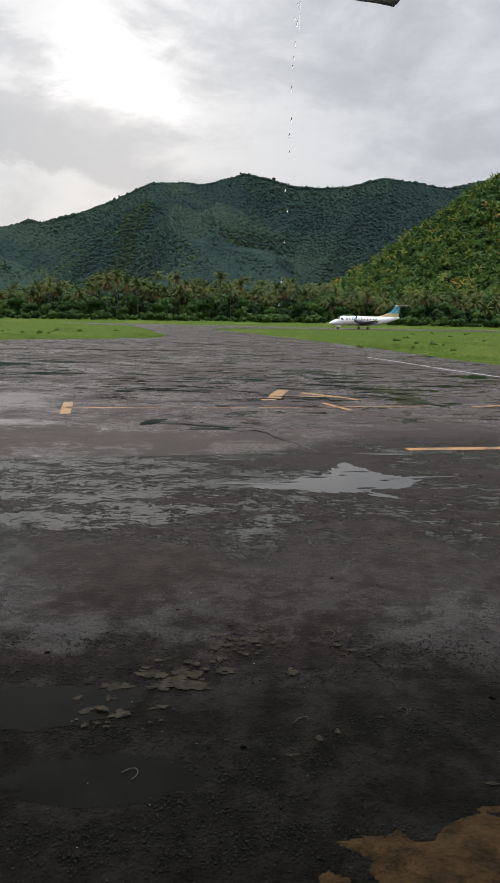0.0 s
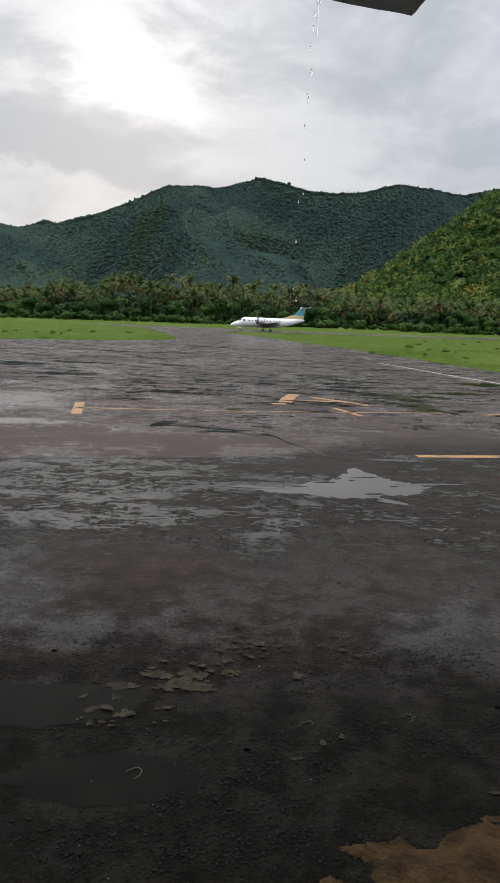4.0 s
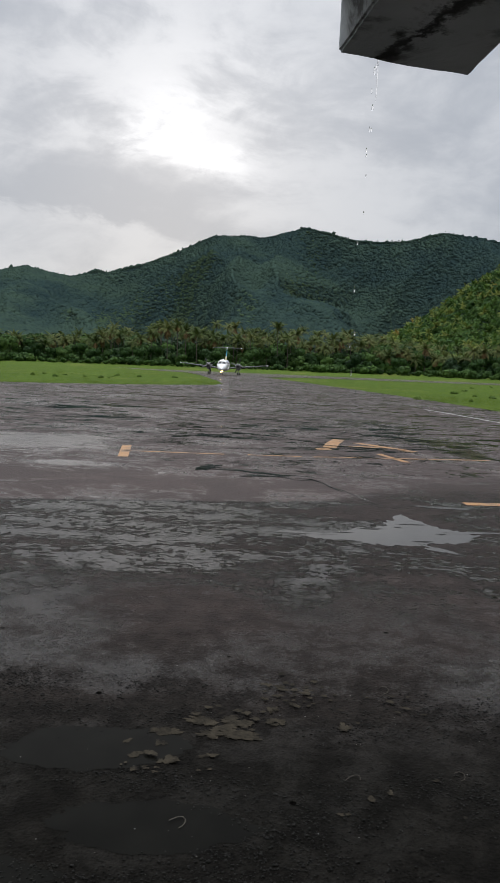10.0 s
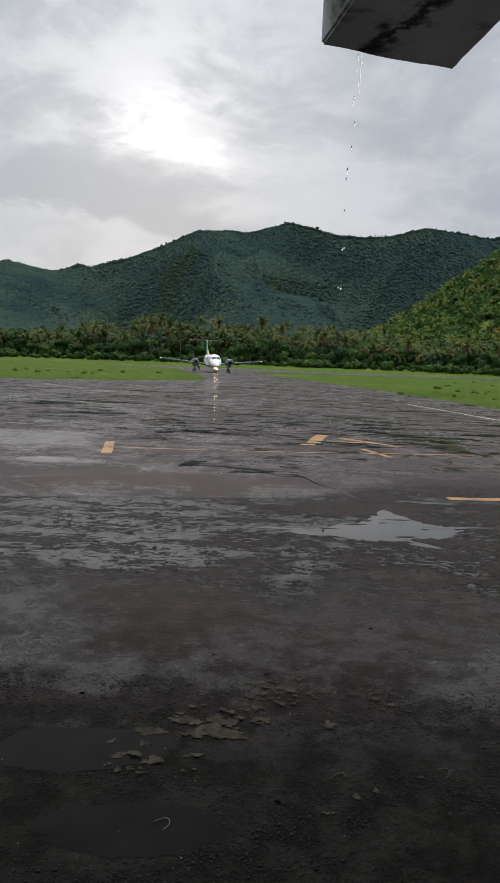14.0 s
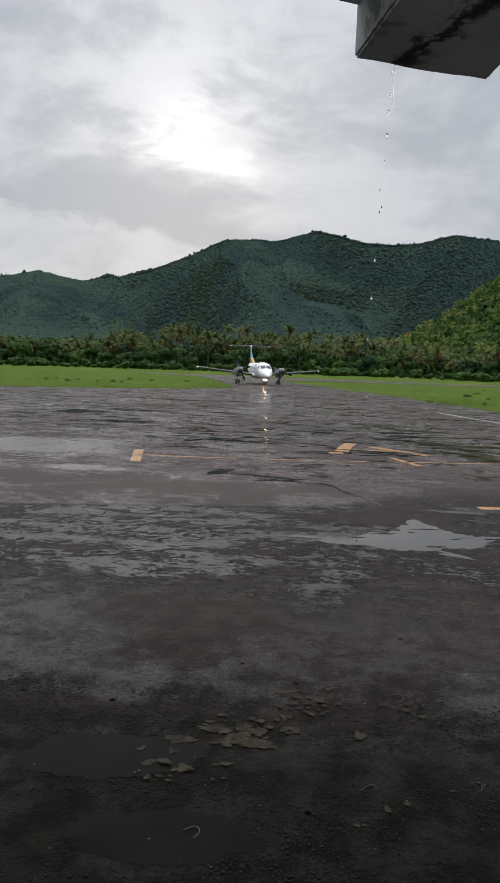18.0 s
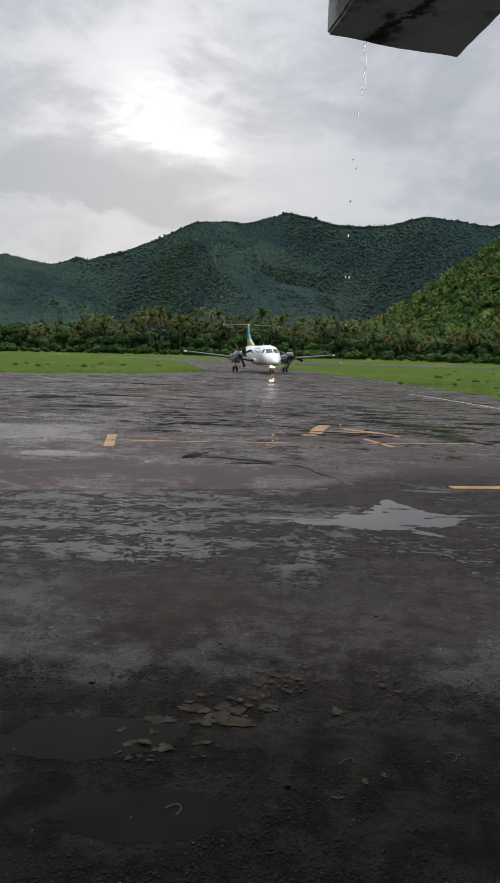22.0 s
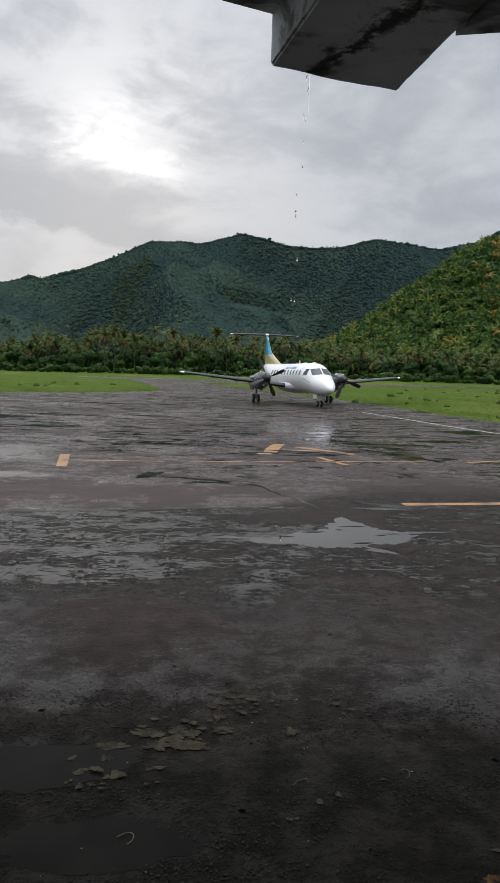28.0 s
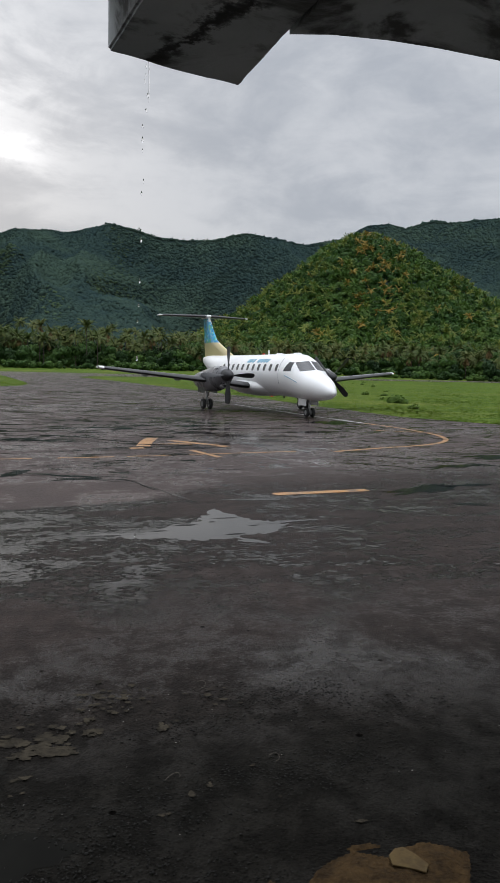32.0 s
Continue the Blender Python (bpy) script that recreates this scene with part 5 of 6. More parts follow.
        for p0, p1 in zip(pts, pts[1:]):
            tube(bm, p0, p1, 0.0025, 0.0022, 6)
        tagged(part("twig", bm, BARK), "thin dry bent twig on the asphalt", "twig", "twigs on the apron")


CLAY = surface("yellow_clay", (0.060, 0.040, 0.017), (0.100, 0.068, 0.029), 9.0, (0.6, 0.8), 0.0, 60.0, 0.004, 0.5, Specular_IOR_Level=0.1)
GRAVEL = surface("pale_stones", (0.10, 0.095, 0.085), (0.38, 0.36, 0.33), 30.0, (0.5, 0.8))
litter()


# ---- the aircraft: y ahead, x to its right, origin on the ground between the main wheels ----
# station, middle height, half width, half height
BODY = ((9.98, 1.36, 0.03, 0.03), (9.9, 1.37, 0.15, 0.14), (9.7, 1.40, 0.30, 0.27), (9.35, 1.46, 0.47, 0.43), (8.9, 1.55, 0.64, 0.58), (8.4, 1.62, 0.78, 0.68), (7.95, 1.68, 0.88, 0.76), (7.55, 1.77, 0.96, 0.86), (7.1, 1.89, 1.04, 0.99), (6.6, 2.02, 1.10, 1.11),
        (6.0, 2.13, 1.14, 1.19), (5.2, 2.18, 1.14, 1.20), (0.0, 2.18, 1.14, 1.17), (-2.8, 2.18, 1.14, 1.17), (-4.0, 2.25, 1.09, 1.10), (-5.2, 2.38, 0.97, 0.98), (-6.4, 2.55, 0.80, 0.82), (-7.6, 2.74, 0.60, 0.64), (-8.8, 2.92, 0.38, 0.44), (-9.6, 3.03, 0.20, 0.26), (-9.95, 3.08, 0.06, 0.10))
ST = np.array(BODY)[::-1].copy()
ST[:, 0] = np.where(ST[:, 0] > 6, 6 + (ST[:, 0] - 6) * 0.875, ST[:, 0])


def body(y, a, out=0.0):
    """The point of the skin at station y and angle a from the top, towards +x."""
    zc, w, h = (np.interp(y, ST[:, 0], ST[:, k]) for k in (1, 2, 3))
    return Vector(((w + out) * math.sin(a), y, zc + (h + out) * math.cos(a)))


def skin_patch(bm, y0, y1, a0, a1, out=0.012, power=4.0, lean=0.0, n=24):
    """A rounded pane that follows the skin; lean slides its top forward."""
    rows = []
    for k in (0.0, 0.35, 0.7, 1.0):
        row = []
        for t in np.linspace(0, 2 * math.pi, n, endpoint=False):
            c, s = math.cos(t), math.sin(t)
            u = math.copysign(abs(c) ** (2 / power), c) * k
            v = math.copysign(abs(s) ** (2 / power), s) * k
            a = (a0 + a1) / 2 + v * (a1 - a0) / 2
            row.append(body((y0 + y1) / 2 + u * (y1 - y0) / 2 - v * lean, a, out))
        rows.append(row)
    c = bm.verts.new(rows[0][0])
    prev = None
    for row in rows[1:]:
        vs = [bm.verts.new(p) for p in row]
        for i in range(n):
            j = (i + 1) % n
            if prev is None:
                bm.faces.new((c, vs[i], vs[j]))
            else:
                bm.faces.new((prev[i], vs[i], vs[j], prev[j]))
        prev = vs
    rim = [bm.verts.new(p + (Vector((0, p.y, 2.1)) - p).normalized() * 0.02) for p in rows[-1]]
    for i in range(n):
        j = (i + 1) % n
        bm.faces.new((prev[i], rim[i], rim[j], prev[j]))
    bmesh.ops.recalc_face_normals(bm, faces=bm.faces)


def station(a, z):
    """The station of the nose at which the skin at angle a has height z."""
    lo, hi = 5.0, 9.45
    for _ in range(40):
        m = (lo + hi) / 2
        if body(m, a).z > z:
            lo = m
        else:
            hi = m
    return lo


def quad_pane(bm, corners, out=0.012, n=6):
    """A pane on the skin between four corners (angle, height), as a grid with a turned-in rim."""
    (a0, z0), (a1, z1), (a2, z2), (a3, z3) = corners
    grid = []
    for i in range(n + 1):
        row = []
        for j in range(n + 1):
            u, v = i / n, j / n
            a = (a0 * (1 - u) + a1 * u) * (1 - v) + (a3 * (1 - u) + a2 * u) * v
            z = (z0 * (1 - u) + z1 * u) * (1 - v) + (z3 * (1 - u) + z2 * u) * v
            row.append(bm.verts.new(body(station(a, z), a, out)))
        grid.append(row)
    for i in range(n):
        for j in range(n):
            bm.faces.new((grid[i][j], grid[i + 1][j], grid[i + 1][j + 1], grid[i][j + 1]))
    bmesh.ops.recalc_face_normals(bm, faces=bm.faces)


def side_pane(bm, corners, sx, out=0.012, n=5):
    """A pane on the side of the skin between four corners (station, height)."""
    (y0, z0), (y1, z1), (y2, z2), (y3, z3) = corners
    grid = []
    for i in range(n + 1):
        row = []
        for j in range(n + 1):
            u, v = i / n, j / n
            y = (y0 * (1 - u) + y1 * u) * (1 - v) + (y3 * (1 - u) + y2 * u) * v
            z = (z0 * (1 - u) + z1 * u) * (1 - v) + (z3 * (1 - u) + z2 * u) * v
            zc, h = np.interp(y, ST[:, 0], ST[:, 1]), np.interp(y, ST[:, 0], ST[:, 3])
            row.append(bm.verts.new(body(y, sx * math.acos(min(1, max(-1, (z - zc) / h))), out)))
        grid.append(row)
    for i in range(n):
        for j in range(n):
            bm.faces.new((grid[i][j], grid[i + 1][j], grid[i + 1][j + 1], grid[i][j + 1]))
    bmesh.ops.recalc_face_normals(bm, faces=bm.faces)


FOIL = ((1.0, 0.0), (0.8, 0.035), (0.55, 0.068), (0.3, 0.085), (0.15, 0.075), (0.05, 0.046), (0.012, 0.022), (0.0, 0.0), (0.012, -0.018), (0.05, -0.032), (0.15, -0.045), (0.3, -0.05), (0.55, -0.04), (0.8, -0.02))


def wing_rings(sx, spans, grow=0.0, cut=None):
    rings = []
    for x, lead, chord, z in spans:
        pts = []
        for u, w in FOIL:
            if cut is not None and u > cut:
                continue
            pts.append(Vector((sx * x, lead + grow * (1 if u < 0.1 else 0) - u * chord, z + w * chord * 1.1 + (grow if w > 0 else -grow if w < 0 else 0))))
        rings.append(pts)
    return rings


WING = ((0.9, 1.75, 2.75, 1.42), (3.3, 1.55, 2.45, 1.70), (6.5, 1.05, 1.85, 2.02), (9.6, 0.62, 1.35, 2.34))
TAIL = ((0.0, -9.0, 1.75, 6.22), (1.8, -9.35, 1.40, 6.22), (3.35, -9.95, 1.0, 6.22))


def aircraft():
    root = empty("turboprop_airliner")
    tagged(root, "white twin-propeller airliner with a blue and cream tail taxiing", "airplane")
    bm = bmesh.new()
    ys = sorted({*ST[:, 0].tolist(), *np.linspace(-9.9, 9.45, 70).round(3).tolist()})
    loft(bm, [[body(y, a) for a in np.linspace(0, 2 * math.pi, 40, endpoint=False)] for y in ys])
    fus = part("fuselage", bm, AIR_WHITE, root, "glossy white fuselage")
    # cockpit panes
    for sx in (1, -1):
        bm = bmesh.new()
        quad_pane(bm, ((sx * 0.05, 2.50), (sx * 0.86, 2.42), (sx * 0.68, 2.88), (sx * 0.05, 2.96)))
        part("windscreen", bm, GLASS, fus, "dark glass")
        bm = bmesh.new()
        side_pane(bm, ((6.62, 2.42), (5.92, 2.40), (6.14, 2.88), (6.48, 2.88)), sx)
        part("cockpit_window", bm, GLASS, fus, "dark glass")
        for i in range(11):
            y = 5.0 - i * 0.80
            bm = bmesh.new()
            skin_patch(bm, y - 0.15, y + 0.15, sx * 1.04, sx * 1.40, 0.01, 3.2, 0.0, 16)
            part("cabin_window", bm, GLASS, fus, "dark glass")
        # lettering as plain bars, and a thin line of small writing near the nose
        for i, (y0, y1) in enumerate(((1.55, 2.15), (2.25, 2.6), (3.0, 3.5), (3.55, 3.85), (3.9, 4.2), (4.25, 4.6))):
            bm = bmesh.new()
            skin_patch(bm, y0 - 1.0, y1 - 1.0, sx * 0.72, sx * 0.96, 0.006, 6.0, 0.06, 16)
            part("lettering_bar", bm, BLUE, fus, "blue painted bar")
        bm = bmesh.new()
        skin_patch(bm, 6.1, 7.3, sx * 1.50, sx * 1.535, 0.005, 6.0, 0.0, 16)
        part("lettering_bar", bm, BLUE, fus, "blue painted bar")
        bm = bmesh.new()
        skin_patch(bm, 5.3, 5.34, sx * 0.7, sx * 2.0, 0.004, 6.0, 0.0, 16)
        part("door_seam", bm, AIR_GREY, fus, "grey seam")
    # wing root fairing under the belly
    bm = bmesh.new()
    loft(bm, [[Vector((w * math.sin(a), y, 1.45 + h * math.cos(a))) for a in np.linspace(0, 2 * math.pi, 24, endpoint=False)] for y, w, h in ((3.6, 0.3, 0.15), (3.0, 0.85, 0.40), (2.2, 1.2, 0.55), (0.5, 1.30, 0.60), (-1.2, 1.2, 0.55), (-2.4, 0.8, 0.4), (-3.2, 0.25, 0.12))])
    part("belly_fairing", bm, AIR_WHITE, root)
    # wings
    for sx in (1, -1):
        bm = bmesh.new()
        loft(bm, wing_rings(sx, WING))
        wing = part("wing", bm, AIR_GREY, root, "grey wing")
        for x0, x1 in ((1.2, 2.85), (3.8, 9.55)):
            spans = []
            for x in np.linspace(x0, x1, 6):
                spans.append((x, *[np.interp(x, [r[0] for r in WING], [r[k] for r in WING]) for k in (1, 2, 3)]))
            bm = bmesh.new()
            loft(bm, wing_rings(sx, spans, 0.006, 0.16))
            part("deicing_boot", bm, BOOT, wing, "black rubber leading edge")
        bm = bmesh.new()
        loft(bm, wing_rings(sx, ((9.6, 0.62, 1.35, 2.34), (9.78, 0.52, 1.15, 2.36), (9.88, 0.3, 0.8, 2.375))))
        part("wing_tip", bm, AIR_WHITE, wing, "white wing tip")
        bm = bmesh.new()
        bmesh.ops.create_uvsphere(bm, u_segments=10, v_segments=8, radius=0.045, matrix=Matrix.Translation((sx * 9.86, 0.38, 2.38)))
        part("tip_lamp", bm, RED_LAMP if sx < 0 else GLASS, wing)
        for x in (5.0, 7.0):
            bm = bmesh.new()
            y, z = np.interp(x, [3.3, 6.5, 9.6], [-0.6, -0.55, -0.5]), np.interp(x, [3.3, 6.5, 9.6], [1.62, 1.95, 2.28])
            loft(bm, [[Vector((sx * x + r * math.cos(t), yy, z + r * 1.3 * math.sin(t))) for t in np.arange(10) * 0.628] for yy, r in ((y + 0.9, 0.02), (y + 0.4, 0.09), (y - 0.3, 0.09), (y - 0.7, 0.02))])
            part("flap_fairing", bm, AIR_GREY, wing)
    # tail
    bm = bmesh.new()
    rings = []
    for z, lead, trail, th in ((2.95, -3.2, -9.6, 0.10), (3.3, -3.8, -9.65, 0.13), (3.6, -4.7, -9.7, 0.15), (3.9, -5.65, -9.75, 0.15), (4.2, -6.55, -9.8, 0.15), (4.45, -7.2, -9.85, 0.15), (5.2, -7.95, -9.95, 0.13), (6.1, -8.75, -10.1, 0.11)):
        c = lead - trail
        rings.append([Vector((w * 1.4 * th * min(c, 3.2) * 3.6, lead - u * c, z)) for u, w in FOIL])
    loft(bm, rings)
    fin = part("tail_fin", bm, FIN, root, "tall fin, cream below and blue with green swirls above")
    bm = bmesh.new()
    for sx in (1, -1):
        loft(bm, [[Vector((sx * x, lead - u * c, z + w * c * 0.9)) for u, w in FOIL] for x, lead, c, z in TAIL])
    stab = part("tailplane", bm, AIR_GREY, root, "grey tailplane on top of the fin")
    for sx in (1, -1):
        bm = bmesh.new()
        loft(bm, [[Vector((sx * x, lead + (0.006 if u < 0.1 else 0) - u * c, z + w * c * 0.9 + (0.006 if w > 0 else -0.006))) for u, w in FOIL if u < 0.16] for x, lead, c, z in ((0.2, -9.04, 1.7, 6.22), (1.8, -9.35, 1.40, 6.22), (3.2, -9.67, 1.08, 6.22))])
        part("deicing_boot", bm, BOOT, stab, "black rubber leading edge")
        bm = bmesh.new()
        loft(bm, [[Vector((sx * x, lead - u * c, z + w * c * 0.9)) for u, w in FOIL] for x, lead, c, z in ((3.35, -9.7, 1.05, 6.22), (3.45, -9.8, 0.9, 6.22), (3.49, -9.95, 0.6, 6.22))])
        part("tailplane_tip", bm, AIR_WHITE, stab, "white tip")
    bm = bmesh.new()
    loft(bm, [[Vector((r * math.cos(t), y, 6.2 + r * math.sin(t))) for t in np.arange(12) * 0.5236] for y, r in ((-8.55, 0.02), (-8.7, 0.10), (-9.2, 0.15), (-10.2, 0.13), (-10.7, 0.02))])
    part("tail_bullet", bm, AIR_WHITE, stab)
    # engines
    for sx in (1, -1):
        bm = bmesh.new()
        rings = []
        for y, r, z, k in ((3.15, 0.36, 2.08, 1.0), (3.05, 0.44, 2.05, 1.1), (2.7, 0.52, 1.98, 1.2), (2.0, 0.58, 1.90, 1.25), (1.0, 0.60, 1.82, 1.2), (0.0, 0.58, 1.74, 1.12), (-1.0, 0.50, 1.72, 1.0), (-1.9, 0.33, 1.78, 0.8), (-2.6, 0.08, 1.86, 0.5)):
            rings.append([Vector((sx * 3.29 + r * math.sin(a), y, z + r * k * math.cos(a))) for a in np.linspace(0, 2 * math.pi, 28, endpoint=False)])
        loft(bm, rings)
        eng = part("engine_nacelle", bm, NACELLE, root, "dark metal engine nacelle")
        bm = bmesh.new()
        loft(bm, [[Vector((sx * 3.29 + w * math.cos(t), y, 1.50 + h * math.sin(t))) for t in np.arange(16) * math.pi / 8] for y, w, h in ((3.12, 0.22, 0.10), (3.16, 0.25, 0.13), (2.6, 0.26, 0.16), (1.6, 0.2, 0.12))])
        part("air_intake", bm, METAL, eng, "bare metal chin intake")
        # thin black disc that stands in for the shade inside the intake
        bm = bmesh.new()
        loft(bm, [[Vector((sx * 3.29 + 0.185 * math.cos(t), y, 1.50 + 0.07 * math.sin(t))) for t in np.arange(16) * math.pi / 8] for y in (3.164, 3.167)])
        part("intake_mouth", bm, BOOT, eng, "black disc for the dark inside of the intake")
        for s2 in (1, -1):
            bm = bmesh.new()
            tube(bm, (sx * 3.29 + s2 * 0.48, 1.5, 2.1), (sx * 3.29 + s2 * 0.68, 0.8, 2.1), 0.13, 0.12, 12)
            part("exhaust_pipe", bm, METAL, eng, "sooty metal exhaust")
        bm = bmesh.new()
        block(bm, sx * 3.29 - 0.46, 2.25, 2.42, sx * 3.29 + 0.46, 2.6, 2.6, 0.08)
        part("cowl_panel", bm, AIR_WHITE, eng, "white cowl top")
        bm = bmesh.new()
        loft(bm, [[Vector((r * math.cos(t), y, r * math.sin(t))) for t in np.arange(20) * math.pi / 10] for y, r in ((-0.28, 0.33), (0.0, 0.32), (0.2, 0.26), (0.38, 0.15), (0.46, 0.03))])
        prop = part("propeller", bm, BLADE, root, "dark spinner with four black blades")
        prop.location = (sx * 3.29, 3.45, 2.10)
        PROPS.append((prop, sx))
        for b in range(4):
            bm = bmesh.new()
            rings = []
            for r, c, tw in ((0.22, 0.13, 1.25), (0.45, 0.20, 1.1), (0.8, 0.30, 0.85), (1.15, 0.34, 0.65), (1.45, 0.31, 0.5), (1.56, 0.22, 0.46), (1.6, 0.08, 0.45)):
                ring = []
                for t in np.arange(10) * 0.628:
                    u, w = c / 2 * math.cos(t), 0.028 * (1.2 - r / 2) * math.sin(t)
                    ring.append(Vector((u * math.cos(tw) - w * math.sin(tw), u * math.sin(tw) + w * math.cos(tw), r)))
                rings.append(ring)
            loft(bm, rings)
            bl = part("blade", bm, BLADE, prop)
            bl.matrix_basis = pose(0, 0, 0, 0, 90 * b, 0)
    # undercarriage
    def wheel(x, y, r, w, parent):
        bm = bmesh.new()
        prof = ((0.55, -0.5), (0.72, -0.5), (0.9, -0.42), (0.98, -0.22), (1.0, 0.0), (0.98, 0.22), (0.9, 0.42), (0.72, 0.5), (0.55, 0.5))
        rings = [[Vector((k * w, r * q * math.cos(t), r * q * math.sin(t))) for q, k in prof] for t in np.linspace(0, 2 * math.pi, 29)]
        vs = [[bm.verts.new(p) for p in ring] for ring in rings[:-1]]
        for i in range(28):
            for j in range(len(prof) - 1):
                bm.faces.new((vs[i][j], vs[i][j + 1], vs[(i + 1) % 28][j + 1], vs[(i + 1) % 28][j]))
        bmesh.ops.recalc_face_normals(bm, faces=bm.faces)
        ob = part("wheel", bm, TYRE, parent, "black tyre")
        ob.location = (x, y, r)
        bm = bmesh.new()
        tube(bm, (-w * 0.42, 0, 0), (w * 0.42, 0, 0), r * 0.56, r * 0.56, 18)
        tube(bm, (-w * 0.5, 0, 0), (w * 0.5, 0, 0), r * 0.2, r * 0.2, 10)
        for k in range(5):
            t = k * 1.2566
            tube(bm, (-w * 0.46, r * 0.38 * math.cos(t), r * 0.38 * math.sin(t)), (w * 0.46, r * 0.38 * math.cos(t), r * 0.38 * math.sin(t)), r * 0.05, r * 0.05, 6)
        part("rim", bm, METAL, ob, "grey metal rim")
        WHEELS.append((ob, (x, y, r), r))

    for sx in (1, -1):
        bm = bmesh.new()
        tube(bm, (sx * 3.29, 0, 0.33), (sx * 3.29, 0.05, 1.75), 0.075, 0.09, 12)
        tube(bm, (sx * 3.29 - 0.26, 0, 0.33), (sx * 3.29 + 0.26, 0, 0.33), 0.05, 0.05, 10)
        tube(bm, (sx * 3.29, 0.1, 0.75), (sx * 3.29, 0.9, 1.6), 0.04, 0.04, 8)
        leg = part("main_gear_leg", bm, METAL, root, "grey metal strut")
        for dx in (-0.21, 0.21):
            wheel(sx * 3.29 + dx, 0, 0.33, 0.20, root)
        for s2 in (1, -1):
            bm = bmesh.new()
            block(bm, sx * 3.29 + s2 * 0.40 - 0.012, -0.5, 1.0, sx * 3.29 + s2 * 0.40 + 0.012, 0.7, 1.55, 0.008)
            part("gear_door", bm, NACELLE, leg, "grey gear door")
    bm = bmesh.new()
    tube(bm, (0, 6.97, 0.25), (0, 6.9, 1.35), 0.06, 0.075, 12)
    tube(bm, (-0.2, 6.97, 0.25), (0.2, 6.97, 0.25), 0.04, 0.04, 10)
    tube(bm, (0, 6.95, 0.6), (0, 6.3, 1.2), 0.035, 0.035, 8)
    nose_leg = part("nose_gear_leg", bm, METAL, root, "grey metal strut")
    for dx in (-0.17, 0.17):
        wheel(dx, 6.97, 0.25, 0.15, root)
    for s2 in (1, -1):
        bm = bmesh.new()
        block(bm, s2 * 0.36 - 0.012, 6.35, 0.62, s2 * 0.36 + 0.012, 7.25, 1.14, 0.008)
        part("gear_door", bm, AIR_WHITE, nose_leg, "white nose gear door")
        bm = bmesh.new()
        tube(bm, (s2 * 0.15, 7.0, 0.80), (s2 * 0.15, 7.10, 0.80), 0.10, 0.115, 16)
        lamp = part("landing_lamp", bm, METAL, nose_leg, "round metal lamp housing")
        bm = bmesh.new()
        tube(bm, (s2 * 0.15, 7.102, 0.80), (s2 * 0.15, 7.112, 0.80), 0.10, 0.095, 16)
        part("lamp_lens", bm, LAMP, lamp, "warm glowing lens")
        LAMPS.append(lamp)
    # small fittings on top
    bm = bmesh.new()
    block(bm, -0.012, 1.55, 3.3, 0.012, 1.75, 3.62, 0.008)
    part("antenna", bm, AIR_WHITE, fus)
    bm = bmesh.new()
    bmesh.ops.create_uvsphere(bm, u_segments=12, v_segments=8, radius=0.08, matrix=Matrix.Translation((0, 0.9, 3.37)))
    part("beacon", bm, RED_LAMP, fus, "small red beacon")
    bm = bmesh.new()
    bmesh.ops.create_uvsphere(bm, u_segments=12, v_segments=8, radius=0.06, matrix=Matrix.Translation((0, 2.2, 0.90)))
    part("belly_beacon", bm, RED_LAMP, fus, "small red beacon under the belly")
    for y in (3.2, 5.4):
        bm = bmesh.new()
        loft(bm, [[Vector((w * math.sin(a), yy, 3.36 + h * math.cos(a))) for a in np.linspace(0, 2 * math.pi, 12, endpoint=False)] for yy, w, h in ((y + 0.5, 0.02, 0.01), (y + 0.2, 0.12, 0.06), (y - 0.3, 0.12, 0.06), (y - 0.6, 0.02, 0.01))])
        part("roof_fairing", bm, AIR_WHITE, fus)
    for y, z in ((3.9, 0.86), (5.6, 0.86)):
        bm = bmesh.new()
        block(bm, -0.01, y - 0.12, z, 0.01, y + 0.12, z + 0.25, 0.006)
        part("belly_antenna", bm, BOOT, fus)
    return root


PROPS, WHEELS, LAMPS = [], [], []
AIRCRAFT = aircraft()


# ---- water falling from the spout ----
def make_drops():
    out = []
    rng = random.Random(4)
    for i in range(38):
        bm = bmesh.new()
        r, ln = rng.uniform(0.0016, 0.0027), rng.uniform(0.009, 0.018)
        rows = [[Vector((r * q * math.cos(t), r * q * math.sin(t), z * ln)) for t in np.arange(8) * math.pi / 4] for z, q in ((-0.5, 0.15), (-0.38, 0.8), (-0.1, 1.0), (0.2, 0.7), (0.45, 0.3), (0.5, 0.1))]
        loft(bm, rows)
        ob = part("water_drop", bm, DROP)
        tagged(ob, "falling drop of rain water under the concrete spout", "water drop", "falling water drops")
        out.append((ob, rng.uniform(-0.006, 0.006), rng.uniform(-0.4, 0.4)))
    return out


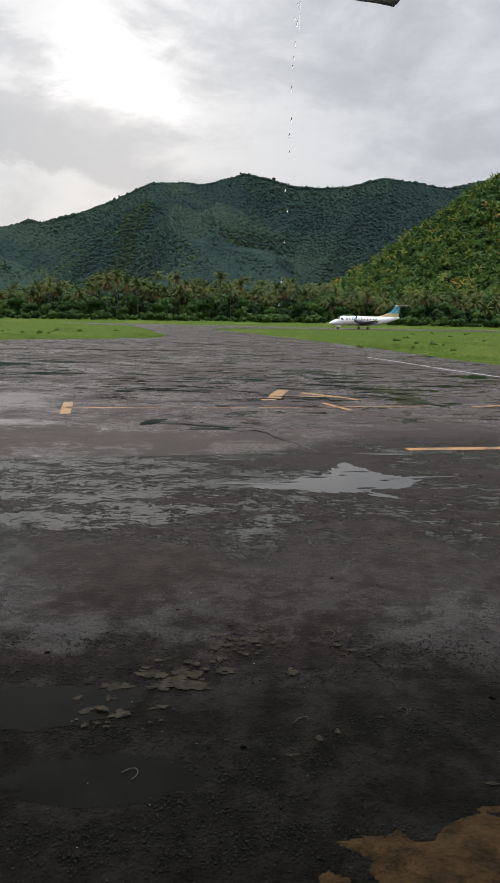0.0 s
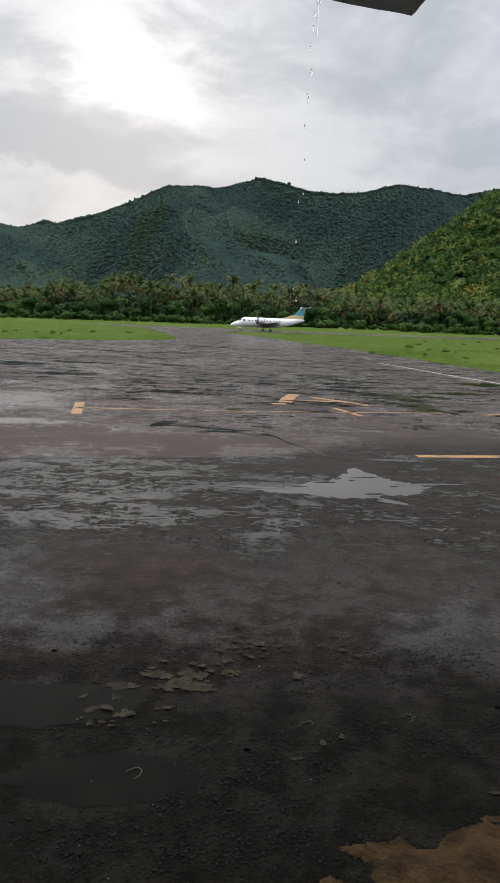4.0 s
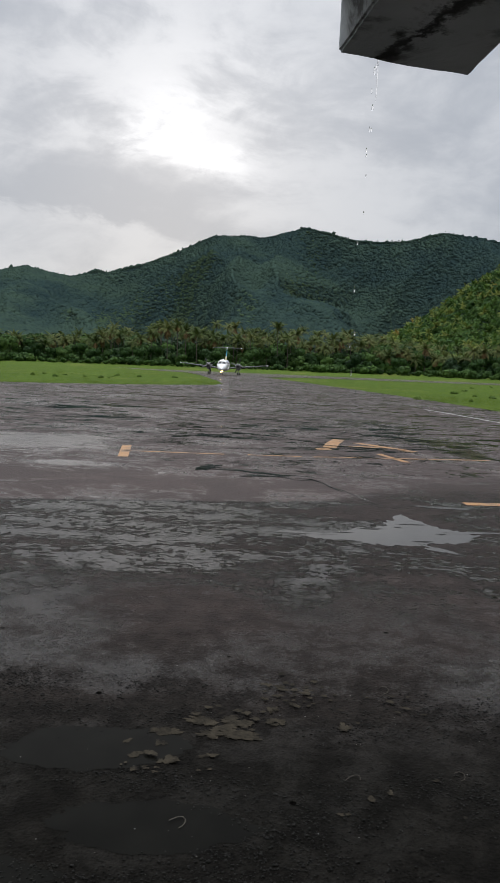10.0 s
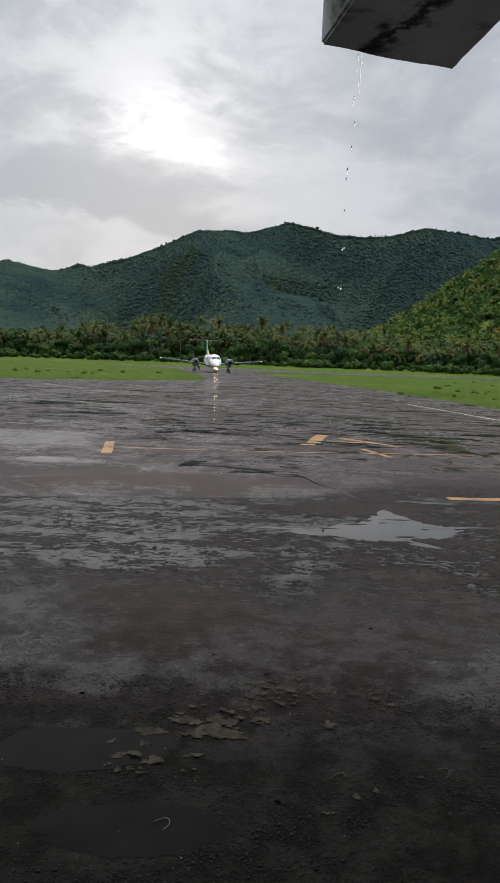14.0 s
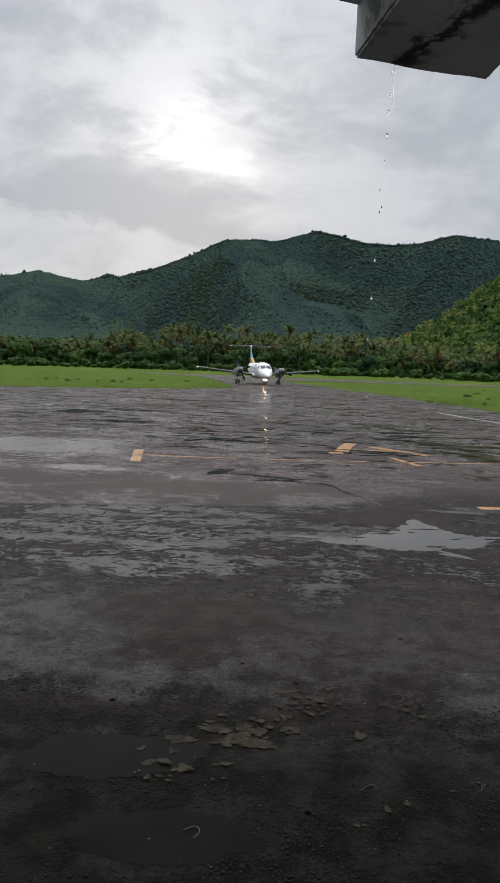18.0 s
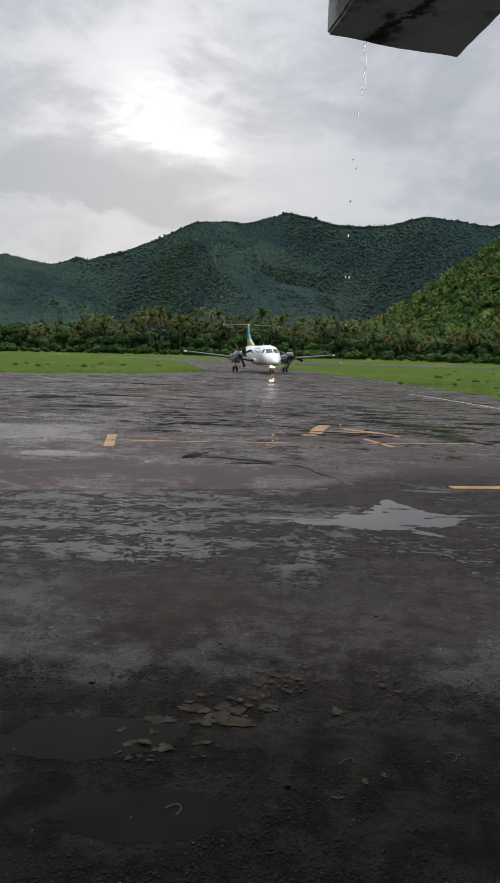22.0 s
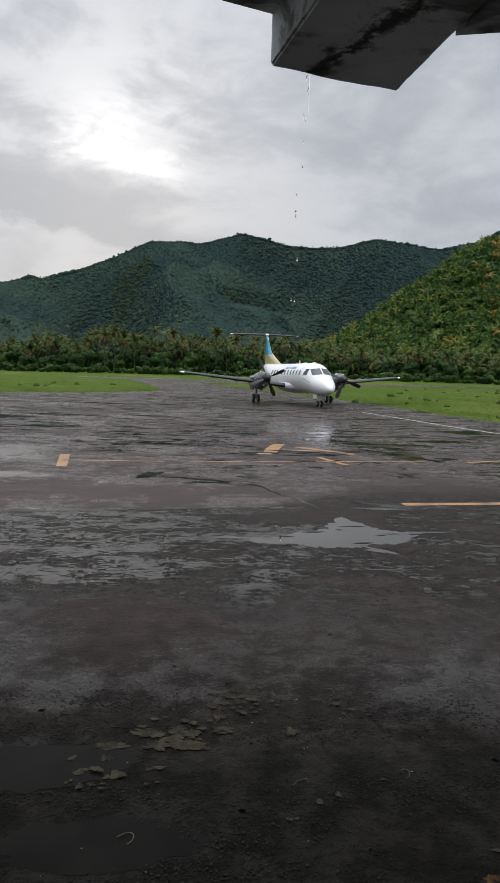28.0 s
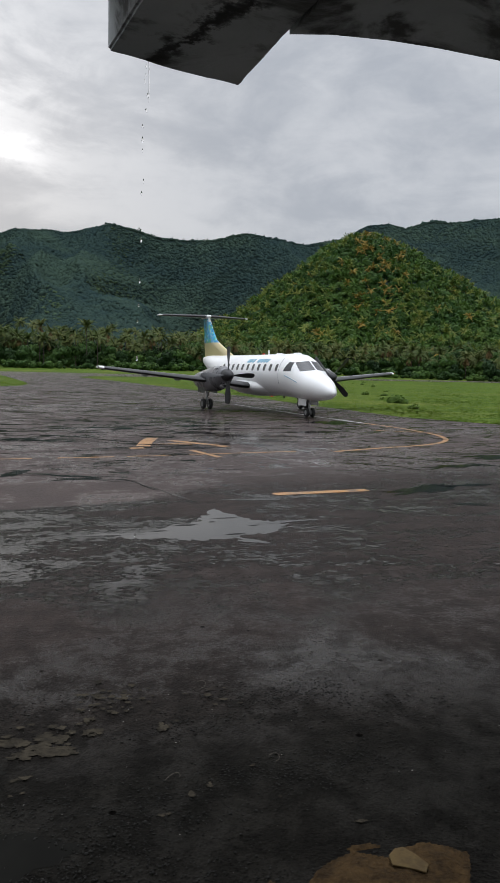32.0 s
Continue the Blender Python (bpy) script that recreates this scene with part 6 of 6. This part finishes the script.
DROPS = make_drops()
thread_mesh = bmesh.new()
loft(thread_mesh, [[Vector((0.207 + w * math.cos(q), 1.88 + w * math.sin(q), z)) for q in np.arange(8) * math.pi / 4] for z, w in ((3.31, 0.0035), (3.295, 0.0016), (3.27, 0.0012), (3.24, 0.0014), (3.21, 0.001), (3.195, 0.0006))])
tagged(part("water_thread", thread_mesh, DROP), "thin thread of rain water running off the concrete spout", "water")
TAXI = (
    (0, 39.12, 181.50, 99.4),
    (2, 23.35, 179.50, 98.5),
    (4, 10.39, 176.94, 103.3),
    (7, -4.68, 168.63, 143.3),
    (8, -7.60, 165.37, 156.1),
    (9, -9.60, 160.96, 167.1),
    (10, -10.29, 155.89, 180.1),
    (13, -9.13, 139.73, 189.5),
    (16.5, -5.32, 119.53, 190.8),
    (19, -2.66, 105.48, 190.7),
    (23, 1.95, 85.08, 191.0),
    (25.5, 4.67, 72.80, 191.0),
    (28, 7.24, 59.84, 190.5),
    (30, 9.01, 50.61, 190.0),
    (32, 10.72, 41.79, 189.6),
)
PERIOD, FALL = 0.86, 0.80


def motions():
    walk(AIRCRAFT, [(t, pose(x, y, 0, 0, 0, h)) for t, x, y, h in TAXI])
    ts = np.array([r[0] for r in TAXI])
    steps = np.hypot(np.diff([r[1] for r in TAXI]), np.diff([r[2] for r in TAXI]))
    gone = np.concatenate([[0], np.cumsum(steps)])
    times = [k / 30 for k in range(0, 271)] + [k / 30 for k in range(272, 961, 2)]
    for ob, (x, y, z), r in WHEELS:
        walk(ob, [(t, pose(x, y, z, -math.degrees(np.interp(t, ts, gone) / r), 0, 0)) for t in times])
    for ob, sx in PROPS:
        x, y, z = ob.location
        walk(ob, [(k / 30, pose(x, y, z, 0, 75 * k + (24 if k < 900 else 24 - 12 * (k - 900) / 30) + (45 if sx < 0 else 0), 0)) for k in range(961)])
    for ob in LAMPS:  # near the stand the lamps are lifted inside the nose, in place of switching off
        walk(ob, [(0.0, pose(0, 0, 0)), (26.2, pose(0, 0, 0)), (27.2, pose(0, 0, 0.62)), (32.0, pose(0, 0, 0.62))])
    for i, (ob, dx, late) in enumerate(DROPS):
        start = -PERIOD * (i + 0.5 + late) / len(DROPS)

        def fall(t):
            """Where the drop is at time t; after each fall it begins again at the spout."""
            d = min((t - start) % PERIOD, FALL)
            return pose(0.205 + dx - 0.055 * d / FALL, 1.88 + dx * 0.5, 3.29 - 0.25 * d - 4.9 * d * d)

        rows, k = [(0.0, fall(0.0))], 0
        while start + k * PERIOD < 32.0:
            for u in (0.0, 0.2, 0.4, 0.6, 0.8, 1.0):
                t = start + k * PERIOD + u * FALL
                if 0.02 < t < 31.98 and frame(t) > frame(rows[-1][0]):
                    rows.append((t, fall(t + 1e-6)))
            k += 1
        walk(ob, rows + [(32.0, fall(32.0))])


motions()
